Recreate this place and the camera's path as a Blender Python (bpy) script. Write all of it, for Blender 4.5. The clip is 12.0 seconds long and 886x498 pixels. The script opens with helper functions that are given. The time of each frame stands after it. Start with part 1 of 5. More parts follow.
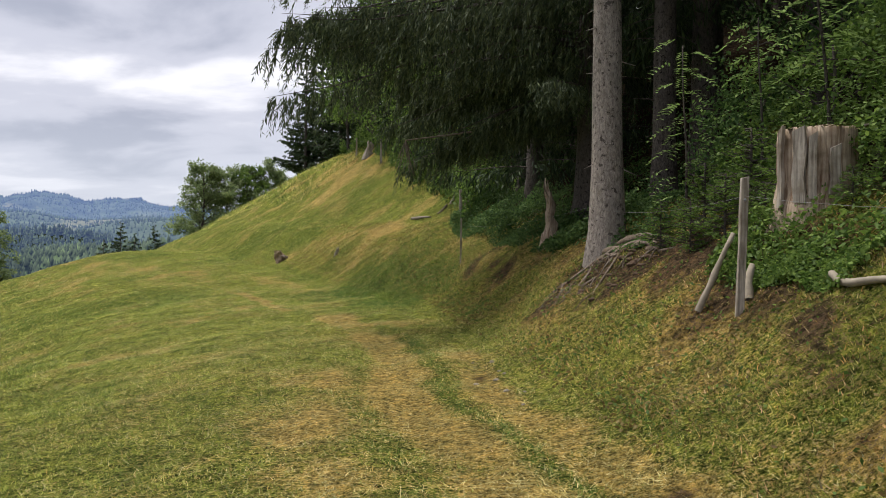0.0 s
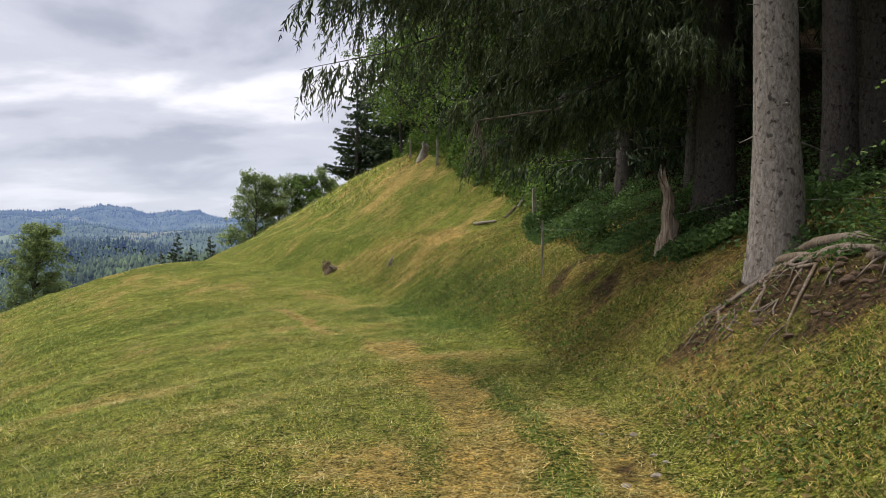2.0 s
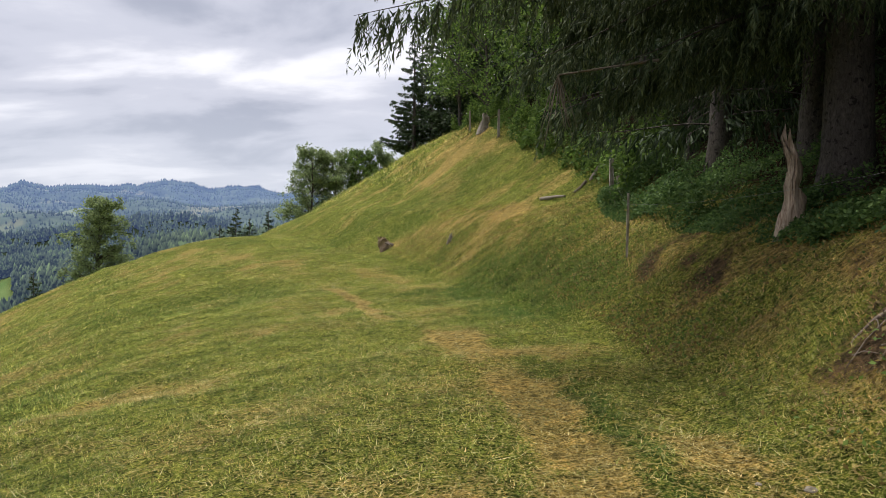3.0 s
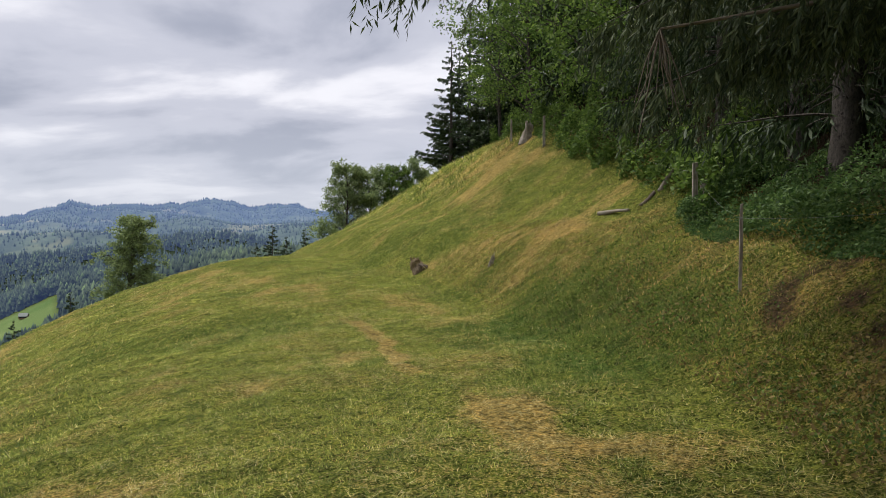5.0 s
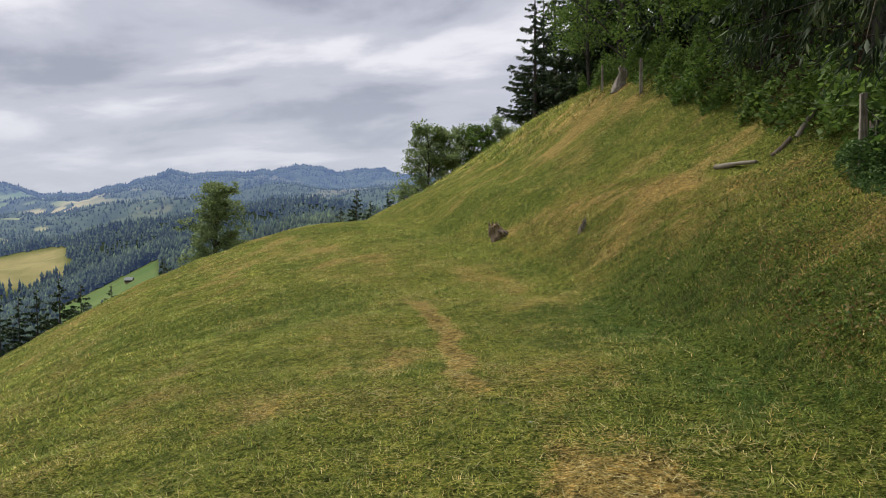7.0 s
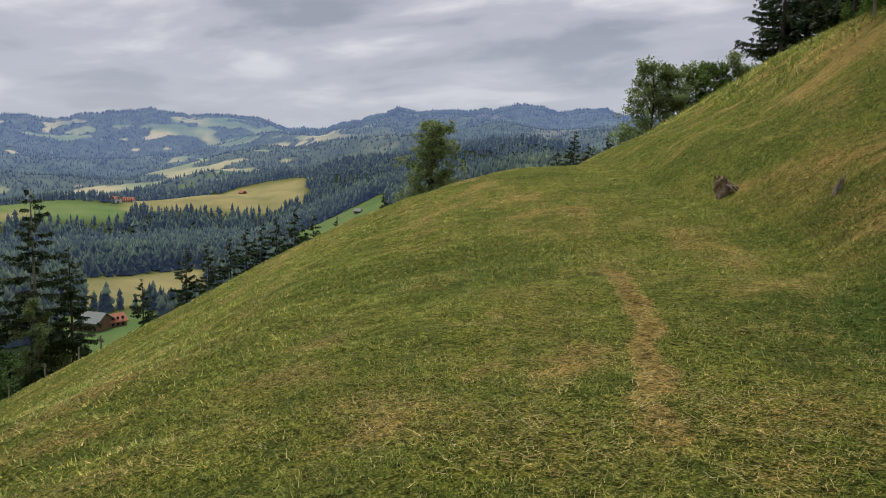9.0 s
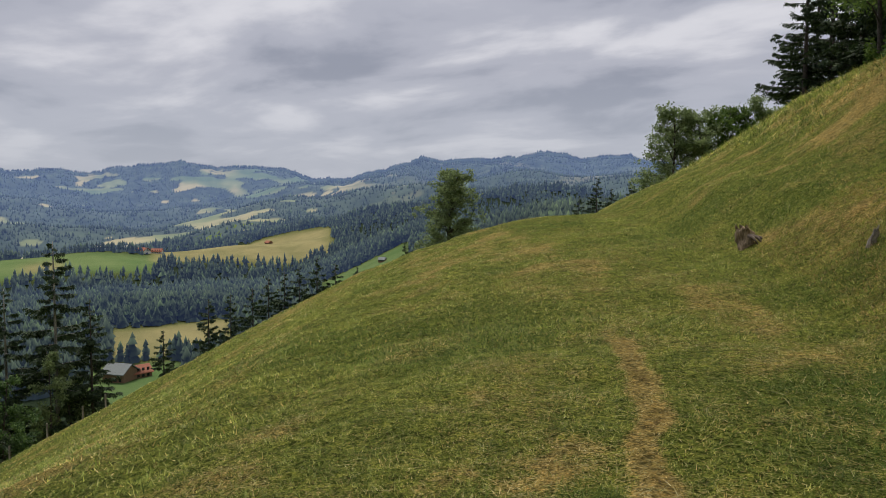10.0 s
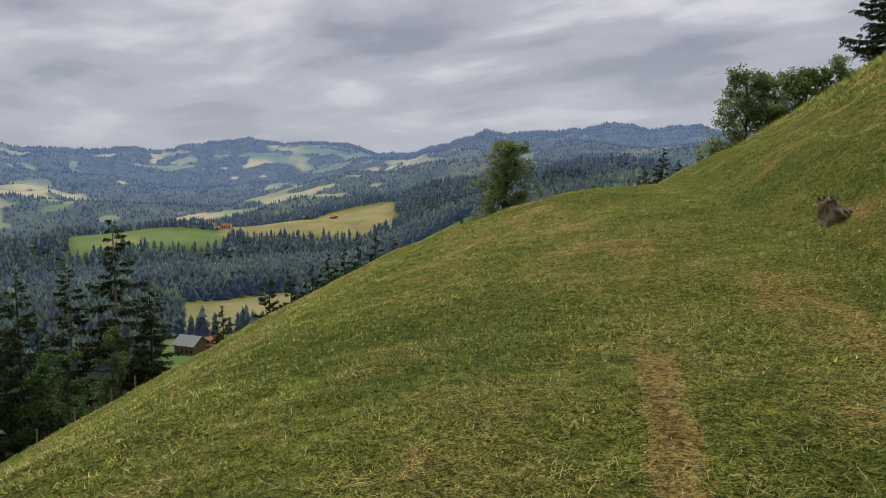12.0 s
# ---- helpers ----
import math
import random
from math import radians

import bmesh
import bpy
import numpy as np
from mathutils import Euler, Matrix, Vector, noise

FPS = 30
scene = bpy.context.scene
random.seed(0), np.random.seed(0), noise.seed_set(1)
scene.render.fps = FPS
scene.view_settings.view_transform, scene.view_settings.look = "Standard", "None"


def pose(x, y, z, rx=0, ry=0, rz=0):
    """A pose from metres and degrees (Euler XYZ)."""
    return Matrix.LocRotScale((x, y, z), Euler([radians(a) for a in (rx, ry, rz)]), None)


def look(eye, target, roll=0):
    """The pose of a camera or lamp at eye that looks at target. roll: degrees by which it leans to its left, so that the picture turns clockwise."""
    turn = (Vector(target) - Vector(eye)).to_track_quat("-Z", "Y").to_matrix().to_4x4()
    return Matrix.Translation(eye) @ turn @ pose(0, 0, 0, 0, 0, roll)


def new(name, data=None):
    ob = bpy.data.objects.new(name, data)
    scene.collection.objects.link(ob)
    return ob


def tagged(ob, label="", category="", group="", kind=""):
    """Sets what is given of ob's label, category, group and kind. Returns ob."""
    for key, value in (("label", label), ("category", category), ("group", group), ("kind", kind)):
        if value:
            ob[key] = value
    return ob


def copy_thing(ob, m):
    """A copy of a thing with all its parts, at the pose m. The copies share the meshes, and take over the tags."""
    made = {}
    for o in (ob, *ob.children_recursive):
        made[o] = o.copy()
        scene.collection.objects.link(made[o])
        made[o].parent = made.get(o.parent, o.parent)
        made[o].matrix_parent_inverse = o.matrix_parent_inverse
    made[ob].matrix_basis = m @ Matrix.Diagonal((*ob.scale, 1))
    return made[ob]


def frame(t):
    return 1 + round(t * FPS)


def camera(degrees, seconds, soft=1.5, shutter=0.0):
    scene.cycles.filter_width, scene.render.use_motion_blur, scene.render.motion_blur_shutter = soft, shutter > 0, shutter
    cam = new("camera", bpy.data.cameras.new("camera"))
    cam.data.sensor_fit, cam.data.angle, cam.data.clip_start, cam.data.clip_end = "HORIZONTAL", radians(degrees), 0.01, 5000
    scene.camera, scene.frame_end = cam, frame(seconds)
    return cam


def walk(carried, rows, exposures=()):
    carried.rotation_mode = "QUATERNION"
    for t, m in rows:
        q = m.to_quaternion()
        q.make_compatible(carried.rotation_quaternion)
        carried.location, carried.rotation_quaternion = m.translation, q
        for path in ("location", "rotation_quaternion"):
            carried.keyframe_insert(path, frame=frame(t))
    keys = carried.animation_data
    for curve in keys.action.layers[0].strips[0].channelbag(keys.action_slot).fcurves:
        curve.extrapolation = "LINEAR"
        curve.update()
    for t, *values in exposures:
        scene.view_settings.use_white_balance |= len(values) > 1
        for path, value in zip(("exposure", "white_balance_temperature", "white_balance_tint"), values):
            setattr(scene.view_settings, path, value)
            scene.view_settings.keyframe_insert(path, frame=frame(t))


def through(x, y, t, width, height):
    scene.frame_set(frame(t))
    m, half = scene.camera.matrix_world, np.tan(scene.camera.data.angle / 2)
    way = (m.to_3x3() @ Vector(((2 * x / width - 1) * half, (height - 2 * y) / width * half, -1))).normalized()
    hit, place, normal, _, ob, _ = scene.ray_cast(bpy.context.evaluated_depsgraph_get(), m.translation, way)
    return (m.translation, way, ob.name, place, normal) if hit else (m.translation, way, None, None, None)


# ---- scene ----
cam = camera(60.9, 12.0, soft=0.8)
PATH = [
    (0, (2.854, -2.532, 1.437), (2.335, -0.809, 1.427), 0.6),
    (0.5, (2.53, -1.857, 1.418), (1.982, -0.142, 1.429), 0.3),
    (1, (2.282, -1.171, 1.426), (1.716, 0.538, 1.435), 0.1),
    (1.5, (1.969, -0.539, 1.436), (1.383, 1.163, 1.459), 0.0),
    (2, (1.62, 0.106, 1.431), (0.982, 1.789, 1.441), 0.1),
    (2.5, (1.31, 0.743, 1.475), (0.623, 2.407, 1.482), -0.0),
    (3, (0.892, 1.388, 1.437), (0.134, 3.019, 1.39), 0.6),
    (3.5, (0.549, 2.081, 1.395), (-0.236, 3.7, 1.342), 0.6),
    (5.5, (-0.72, 4.507, 1.562), (-1.596, 6.08, 1.563), 0.2),
    (6, (-1.058, 5.102, 1.57), (-1.984, 6.646, 1.521), -0.2),
    (6.5, (-1.331, 5.774, 1.547), (-2.293, 7.288, 1.406), -0.3),
    (7, (-1.54, 6.323, 1.567), (-2.554, 7.808, 1.469), -0.5),
    (7.5, (-1.833, 6.859, 1.571), (-3.027, 8.204, 1.47), 0.0),
    (9.5, (-2.704, 8.462, 1.733), (-4.104, 9.567, 1.497), 0.3),
    (10, (-3.011, 9.077, 1.764), (-4.436, 10.168, 1.636), 0.3),
    (10.5, (-3.401, 9.643, 1.738), (-4.84, 10.706, 1.537), 0.5),
    (11, (-3.714, 10.245, 1.731), (-5.172, 11.285, 1.548), 0.1),
    (11.5, (-4.13, 10.786, 1.679), (-5.621, 11.778, 1.501), 0.0),
    (12, (-4.506, 11.371, 1.653), (-6.015, 12.334, 1.463), -0.3),
]
EXPOSURES = [(0, 0.22), (2.5, 0.22), (5.5, 0.02), (7.5, -0.12), (9.5, -0.34), (10.5, -0.42), (12, -0.40)]
walk(cam, [(t, look(eye, target, roll)) for t, eye, target, roll in PATH], EXPOSURES)

# ---- world, sun, exposure ----
SUN_EL, SUN_AZ = 65.0, 74.0          # degrees; azimuth to the left of +y
world = bpy.data.worlds.new("overcast_sky")
scene.world = world
world.use_nodes = True
wn, wl = world.node_tree.nodes, world.node_tree.links
wn.clear()


def link(a, b):
    wl.new(a, b)


w_out = wn.new("ShaderNodeOutputWorld")
w_bg = wn.new("ShaderNodeBackground")
w_sky = wn.new("ShaderNodeTexSky")
w_sky.sky_type = "NISHITA"
w_sky.sun_disc = False
w_sky.sun_elevation = radians(SUN_EL)
w_sky.sun_rotation = radians(-SUN_AZ)
w_tc = wn.new("ShaderNodeTexCoord")
w_sep = wn.new("ShaderNodeSeparateXYZ")
link(w_tc.outputs["Generated"], w_sep.inputs[0])
w_den = wn.new("ShaderNodeMath")
w_den.operation = "ADD"
w_den.inputs[1].default_value = 0.16
link(w_sep.outputs["Z"], w_den.inputs[0])
w_max = wn.new("ShaderNodeMath")
w_max.operation = "MAXIMUM"
w_max.inputs[1].default_value = 0.05
link(w_den.outputs[0], w_max.inputs[0])
w_div = wn.new("ShaderNodeVectorMath")
w_div.operation = "DIVIDE"
w_comb = wn.new("ShaderNodeCombineXYZ")
for k in range(3):
    link(w_max.outputs[0], w_comb.inputs[k])
link(w_tc.outputs["Generated"], w_div.inputs[0])
link(w_comb.outputs[0], w_div.inputs[1])


def cloud_noise(scale, detail, rough, offset):
    mp = wn.new("ShaderNodeMapping")
    mp.inputs["Location"].default_value = offset
    mp.inputs["Rotation"].default_value = (0, 0, radians(-35))
    mp.inputs["Scale"].default_value = (0.75, 1.0, 0.0)
    link(w_div.outputs[0], mp.inputs[0])
    nz = wn.new("ShaderNodeTexNoise")
    nz.inputs["Scale"].default_value = scale
    nz.inputs["Detail"].default_value = detail
    nz.inputs["Roughness"].default_value = rough
    nz.inputs["Distortion"].default_value = 0.25
    link(mp.outputs[0], nz.inputs["Vector"])
    return nz


w_n1 = cloud_noise(1.35, 7.0, 0.5, (3.1, 1.7, 0))
w_ramp = wn.new("ShaderNodeValToRGB")
w_ramp.color_ramp.interpolation = "EASE"
w_ramp.color_ramp.elements[0].position = 0.36
w_ramp.color_ramp.elements[0].color = (0.40, 0.42, 0.51, 1)
w_ramp.color_ramp.elements[1].position = 0.66
w_ramp.color_ramp.elements[1].color = (0.93, 0.92, 0.98, 1)
mid = w_ramp.color_ramp.elements.new(0.5)
mid.color = (0.60, 0.61, 0.70, 1)
link(w_n1.outputs[0], w_ramp.inputs[0])
# pale, even band close above the horizon
w_hz = wn.new("ShaderNodeMapRange")
w_hz.inputs["From Min"].default_value = 0.02
w_hz.inputs["From Max"].default_value = 0.16
w_hz.inputs["To Min"].default_value = 0.75
w_hz.inputs["To Max"].default_value = 0.0
link(w_sep.outputs["Z"], w_hz.inputs["Value"])
w_mixh = wn.new("ShaderNodeMixRGB")
w_mixh.inputs[2].default_value = (0.60, 0.64, 0.74, 1)
link(w_hz.outputs[0], w_mixh.inputs[0])
link(w_ramp.outputs[0], w_mixh.inputs[1])
w_skym = wn.new("ShaderNodeMixRGB")
w_skym.blend_type = "MULTIPLY"
w_skym.inputs[0].default_value = 1.0
w_skym.inputs[2].default_value = (0.1, 0.1, 0.1, 1)
link(w_sky.outputs[0], w_skym.inputs[1])
w_mix = wn.new("ShaderNodeMixRGB")
w_mix.inputs[0].default_value = 0.93
link(w_skym.outputs[0], w_mix.inputs[1])
link(w_mixh.outputs[0], w_mix.inputs[2])
w_bg.inputs["Strength"].default_value = 1.0
link(w_mix.outputs[0], w_bg.inputs["Color"])
link(w_bg.outputs[0], w_out.inputs["Surface"])

sun = new("sun", bpy.data.lights.new("sun", "SUN"))
sun.data.energy, sun.data.angle, sun.data.color = 4.2, radians(24), (1.0, 0.95, 0.87)
sx, sy = -math.sin(radians(SUN_AZ)), math.cos(radians(SUN_AZ))
sun.matrix_world = look((sx * 40, sy * 40, 40 * math.tan(radians(SUN_EL))), (0, 0, 0))


# ---- materials ----
class Nodes:
    """A small wrapper that builds one node material."""

    def __init__(self, name):
        self.mat = bpy.data.materials.new(name)
        self.mat.use_nodes = True
        self.n, self.l = self.mat.node_tree.nodes, self.mat.node_tree.links
        self.bsdf = self.n["Principled BSDF"]
        self.out = self.n["Material Output"]
        self.bsdf.inputs["Specular IOR Level"].default_value = 0.25

    def to(self, a, b):
        self.l.new(a, b)

    def coord(self, scale=(1, 1, 1)):
        tc, mp = self.n.new("ShaderNodeTexCoord"), self.n.new("ShaderNodeMapping")
        mp.inputs["Scale"].default_value = scale
        self.to(tc.outputs["Object"], mp.inputs[0])
        return mp.outputs[0]

    def noise(self, vec, scale, detail=4.0, rough=0.55, distort=0.0):
        nz = self.n.new("ShaderNodeTexNoise")
        nz.inputs["Scale"].default_value, nz.inputs["Detail"].default_value = scale, detail
        nz.inputs["Roughness"].default_value, nz.inputs["Distortion"].default_value = rough, distort
        if vec is not None:
            self.to(vec, nz.inputs["Vector"])
        return nz.outputs[0]

    def ramp(self, value, stops):
        r = self.n.new("ShaderNodeValToRGB")
        while len(r.color_ramp.elements) < len(stops):
            r.color_ramp.elements.new(0.5)
        for e, (p, c) in zip(r.color_ramp.elements, stops):
            e.position, e.color = p, (*c, 1)
        self.to(value, r.inputs[0])
        return r.outputs[0]

    def mix(self, fac, a, b, kind="MIX"):
        m = self.n.new("ShaderNodeMixRGB")
        m.blend_type = kind
        for sock, v in zip(m.inputs, (fac, a, b)):
            if isinstance(v, (int, float)):
                sock.default_value = v
            elif isinstance(v, tuple):
                sock.default_value = (*v, 1)
            else:
                self.to(v, sock)
        return m.outputs[0]

    def math(self, op, a, b=0.0):
        m = self.n.new("ShaderNodeMath")
        m.operation = op
        for sock, v in zip(m.inputs, (a, b)):
            if isinstance(v, (int, float)):
                sock.default_value = v
            else:
                self.to(v, sock)
        return m.outputs[0]

    def attr(self, name):
        a = self.n.new("ShaderNodeAttribute")
        a.attribute_name = name
        return a.outputs["Fac"]

    def island(self):
        return self.n.new("ShaderNodeNewGeometry").outputs["Random Per Island"]

    def bump(self, height, strength, distance):
        b = self.n.new("ShaderNodeBump")
        b.inputs["Strength"].default_value, b.inputs["Distance"].default_value = strength, distance
        self.to(height, b.inputs["Height"])
        self.to(b.outputs[0], self.bsdf.inputs["Normal"])

    def done(self, color, rough=0.8):
        if isinstance(color, tuple):
            self.bsdf.inputs["Base Color"].default_value = (*color, 1)
        else:
            self.to(color, self.bsdf.inputs["Base Color"])
        self.bsdf.inputs["Roughness"].default_value = rough
        return self.mat

    def leafy(self, color, through=0.35):
        """Leaf: the plain surface mixed with light that shines through."""
        tr, mx = self.n.new("ShaderNodeBsdfTranslucent"), self.n.new("ShaderNodeMixShader")
        self.to(color, tr.inputs["Color"])
        mx.inputs[0].default_value = through
        self.to(self.bsdf.outputs[0], mx.inputs[1])
        self.to(tr.outputs[0], mx.inputs[2])
        self.to(mx.outputs[0], self.out.inputs["Surface"])
        return self.done(color, 0.65)


def ground_material():
    m = Nodes("meadow_soil")
    v = m.coord()
    fine, mid_n, big = m.noise(v, 48, 6, 0.72), m.noise(v, 9.0, 6, 0.68), m.noise(v, 0.7, 4)
    green = m.ramp(fine, [(0.36, (0.055, 0.072, 0.01)), (0.52, (0.27, 0.30, 0.055)), (0.66, (0.62, 0.63, 0.17))])
    green2 = m.ramp(fine, [(0.36, (0.026, 0.046, 0.010)), (0.54, (0.145, 0.195, 0.035)), (0.68, (0.36, 0.40, 0.09))])
    tan = m.ramp(fine, [(0.36, (0.13, 0.086, 0.024)), (0.52, (0.52, 0.375, 0.12)), (0.66, (0.82, 0.67, 0.32))])
    soil = m.ramp(fine, [(0.3, (0.05, 0.032, 0.02)), (0.6, (0.16, 0.108, 0.068)), (0.8, (0.34, 0.26, 0.18))])
    col = m.mix(m.ramp(mid_n, [(0.4, (0, 0, 0)), (0.62, (1, 1, 1))]), green, green2)
    col = m.mix(m.attr("lush"), col, green2)
    def ragged(share, hard):
        """A share turned into patches with a grainy edge."""
        grain = m.math("ADD", m.math("MULTIPLY", m.math("SUBTRACT", mid_n, 0.5), 1.5), m.math("MULTIPLY", m.math("SUBTRACT", fine, 0.5), 3.2))
        v1 = m.math("MULTIPLY", m.math("ADD", m.math("SUBTRACT", share, 0.42), m.math("MULTIPLY", grain, 0.8)), hard)
        cl = m.n.new("ShaderNodeClamp")
        m.to(m.math("ADD", v1, 0.35), cl.inputs[0])
        return cl.outputs[0]
    col = m.mix(ragged(m.attr("dry"), 2.2), col, tan)
    col = m.mix(ragged(m.attr("bare"), 2.6), col, soil)
    tuft = m.noise(v, 15.0, 4, 0.75)
    col = m.mix(0.9, col, m.ramp(tuft, [(0.38, (0.30, 0.33, 0.30)), (0.5, (0.95, 0.97, 0.93)), (0.63, (1.6, 1.5, 1.3))]), "MULTIPLY")
    col = m.mix(0.5, col, m.ramp(m.noise(v, 3.2, 3, 0.6), [(0.36, (0.55, 0.62, 0.55)), (0.5, (1.0, 1.0, 1.0)), (0.64, (1.3, 1.22, 1.1))]), "MULTIPLY")
    litter = m.ramp(fine, [(0.3, (0.02, 0.013, 0.008)), (0.7, (0.075, 0.05, 0.03))])
    col = m.mix(m.attr("litter"), col, litter)
    # distant land: pasture, hay and woodland floor
    far_green = m.ramp(m.noise(v, 0.02, 5), [(0.35, (0.10, 0.165, 0.055)), (0.65, (0.16, 0.215, 0.08))])
    far_hay = m.ramp(m.noise(v, 0.03, 5), [(0.35, (0.22, 0.205, 0.09)), (0.65, (0.31, 0.27, 0.125))])
    col = m.mix(m.attr("pasture"), col, far_green)
    col = m.mix(m.attr("hay"), col, far_hay)
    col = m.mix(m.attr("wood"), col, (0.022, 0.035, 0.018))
    col = m.mix(0.25, col, m.ramp(big, [(0.3, (0.5, 0.5, 0.5)), (0.7, (1.0, 1.0, 1.0))]), "MULTIPLY")
    m.bsdf.inputs["Specular IOR Level"].default_value = 0.03
    m.bump(m.math("ADD", fine, m.math("MULTIPLY", mid_n, 2.5)), 1.0, 0.09)
    return m.done(col, 0.9)


def grass_material(name, tint=(1.0, 1.0, 1.0)):
    m = Nodes(name)
    r = m.island()
    green = m.ramp(r, [(0.0, (0.11, 0.145, 0.03)), (0.4, (0.345, 0.405, 0.08)), (0.8, (0.53, 0.56, 0.145)), (0.95, (0.70, 0.64, 0.27))])
    lush = m.ramp(r, [(0.0, (0.06, 0.13, 0.022)), (0.6, (0.16, 0.25, 0.06)), (1.0, (0.34, 0.40, 0.13))])
    tan = m.ramp(r, [(0.0, (0.23, 0.15, 0.042)), (0.5, (0.60, 0.44, 0.145)), (1.0, (0.92, 0.77, 0.42))])
    col = m.mix(m.attr("lush"), green, lush)
    col = m.mix(m.attr("dry"), col, tan)
    col = m.mix(1.0, col, m.ramp(m.attr("tone"), [(0.12, (0.30, 0.38, 0.36)), (0.45, (0.9, 0.97, 0.92)), (0.7, (1.3, 1.25, 1.1)), (0.95, (1.75, 1.55, 1.4))]), "MULTIPLY")
    col = m.mix(1.0, col, tint, "MULTIPLY")
    m.bsdf.inputs["Specular IOR Level"].default_value = 0.08
    return m.leafy(col, 0.3)


def leaf_material(name, dark, lightc, through=0.35):
    m = Nodes(name)
    col = m.ramp(m.island(), [(0.0, dark), (0.7, tuple((a + b) / 2 for a, b in zip(dark, lightc))), (1.0, lightc)])
    return m.leafy(col, through)


def bark_material(name, dark, lightc, stretch=0.45, scale=34.0):
    m = Nodes(name)
    v = m.coord((1, 1, stretch))
    n1 = m.noise(v, scale, 7, 0.72, 0.6)
    n2, n3 = m.noise(m.coord((1, 1, 0.3)), 5.0, 5, 0.6), m.noise(m.coord(), 14.0, 3)
    col = m.ramp(n1, [(0.34, dark), (0.5, tuple((a + b) / 2 for a, b in zip(dark, lightc))), (0.66, lightc)])
    col = m.mix(m.ramp(n2, [(0.40, (0, 0, 0)), (0.70, (0.65,) * 3)]), col, tuple(c * 0.45 for c in lightc))
    col = m.mix(m.ramp(n3, [(0.60, (0, 0, 0)), (0.66, (0.85,) * 3)]), col, tuple(c * 0.5 for c in dark))
    m.bump(m.math("ADD", n1, m.math("MULTIPLY", n2, 0.6)), 1.0, 0.03)
    return m.done(col, 0.9)


def weathered_wood(name, dark, lightc):
    m = Nodes(name)
    v = m.coord((1, 1, 0.08))
    n1, n2 = m.noise(v, 45, 5, 0.6), m.noise(m.coord(), 5, 4)
    col = m.ramp(n1, [(0.3, dark), (0.65, lightc)])
    col = m.mix(m.ramp(n2, [(0.45, (0, 0, 0)), (0.7, (0.7, 0.7, 0.7))]), col, (0.09, 0.06, 0.03))
    m.bump(n1, 0.8, 0.01)
    return m.done(col, 0.85)


def plain(name, color, rough=0.7, scale=8.0):
    m = Nodes(name)
    n1 = m.noise(m.coord(), scale, 5)
    col = m.ramp(n1, [(0.3, tuple(c * 0.75 for c in color)), (0.7, tuple(min(1, c * 1.15) for c in color))])
    return m.done(col, rough)


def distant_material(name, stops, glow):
    """Far backdrop: haze is painted on as a faint blue glow of the land itself."""
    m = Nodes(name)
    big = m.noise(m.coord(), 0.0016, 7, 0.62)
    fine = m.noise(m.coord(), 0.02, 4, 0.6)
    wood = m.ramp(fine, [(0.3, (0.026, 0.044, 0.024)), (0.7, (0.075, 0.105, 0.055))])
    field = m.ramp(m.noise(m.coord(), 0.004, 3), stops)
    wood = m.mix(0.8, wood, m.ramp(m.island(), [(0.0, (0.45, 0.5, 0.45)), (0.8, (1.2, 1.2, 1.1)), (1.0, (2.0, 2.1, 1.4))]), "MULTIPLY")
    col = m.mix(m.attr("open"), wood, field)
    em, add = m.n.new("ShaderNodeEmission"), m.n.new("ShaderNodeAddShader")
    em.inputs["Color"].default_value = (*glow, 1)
    m.to(m.attr("haze_glow"), em.inputs["Strength"])
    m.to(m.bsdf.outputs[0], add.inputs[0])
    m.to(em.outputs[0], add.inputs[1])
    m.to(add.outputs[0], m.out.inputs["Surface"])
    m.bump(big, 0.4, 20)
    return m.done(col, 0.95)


M_GROUND = ground_material()
M_GRASS = grass_material("short_grass")
M_LONG = grass_material("bank_grass", (0.92, 0.70, 0.85))
# needle colour kept very dark to stand in for shade inside the wood
M_SPRUCE = leaf_material("spruce_needles", (0.014, 0.030, 0.012), (0.072, 0.108, 0.038), 0.2)
# lit copy of the spruce needles: brighter, to lift the curtain from its shade
M_CURTAIN = leaf_material("spruce_needles_lit", (0.028, 0.046, 0.022), (0.135, 0.165, 0.07), 0.25)
M_HERB_DRY = leaf_material("withered_herb_leaves", (0.10, 0.07, 0.022), (0.36, 0.27, 0.09), 0.3)
M_LEAF = leaf_material("broad_leaves", (0.05, 0.10, 0.02), (0.20, 0.29, 0.06), 0.45)
M_LEAF_DARK = leaf_material("bramble_leaves", (0.035, 0.08, 0.022), (0.15, 0.235, 0.065), 0.38)
M_LEAF_GREY = leaf_material("grey_green_leaves", (0.12, 0.165, 0.07), (0.34, 0.42, 0.18), 0.5)
M_ROWAN = leaf_material("rowan_leaves", (0.12, 0.20, 0.05), (0.32, 0.43, 0.16), 0.45)
M_DEADTWIG = plain("dead_twigs", (0.16, 0.13, 0.10), 0.9, 30)
M_BARK = bark_material("spruce_bark", (0.09, 0.072, 0.06), (0.46, 0.40, 0.35))
# shade put into the colour: bark darkened for the unlit inside of the wood
M_BARK_DARK = bark_material("shade_darkened_bark", (0.025, 0.02, 0.017), (0.13, 0.11, 0.095))
M_BARK_PALE = bark_material("pale_bark", (0.16, 0.14, 0.12), (0.42, 0.40, 0.36), 0.5, 20.0)
M_WOOD = weathered_wood("weathered_wood", (0.12, 0.10, 0.08), (0.44, 0.39, 0.33))
M_STUMP = weathered_wood("rotten_stump_wood", (0.13, 0.075, 0.045), (0.47, 0.38, 0.29))
M_ROOT = weathered_wood("bare_root_wood", (0.05, 0.036, 0.026), (0.24, 0.19, 0.15))
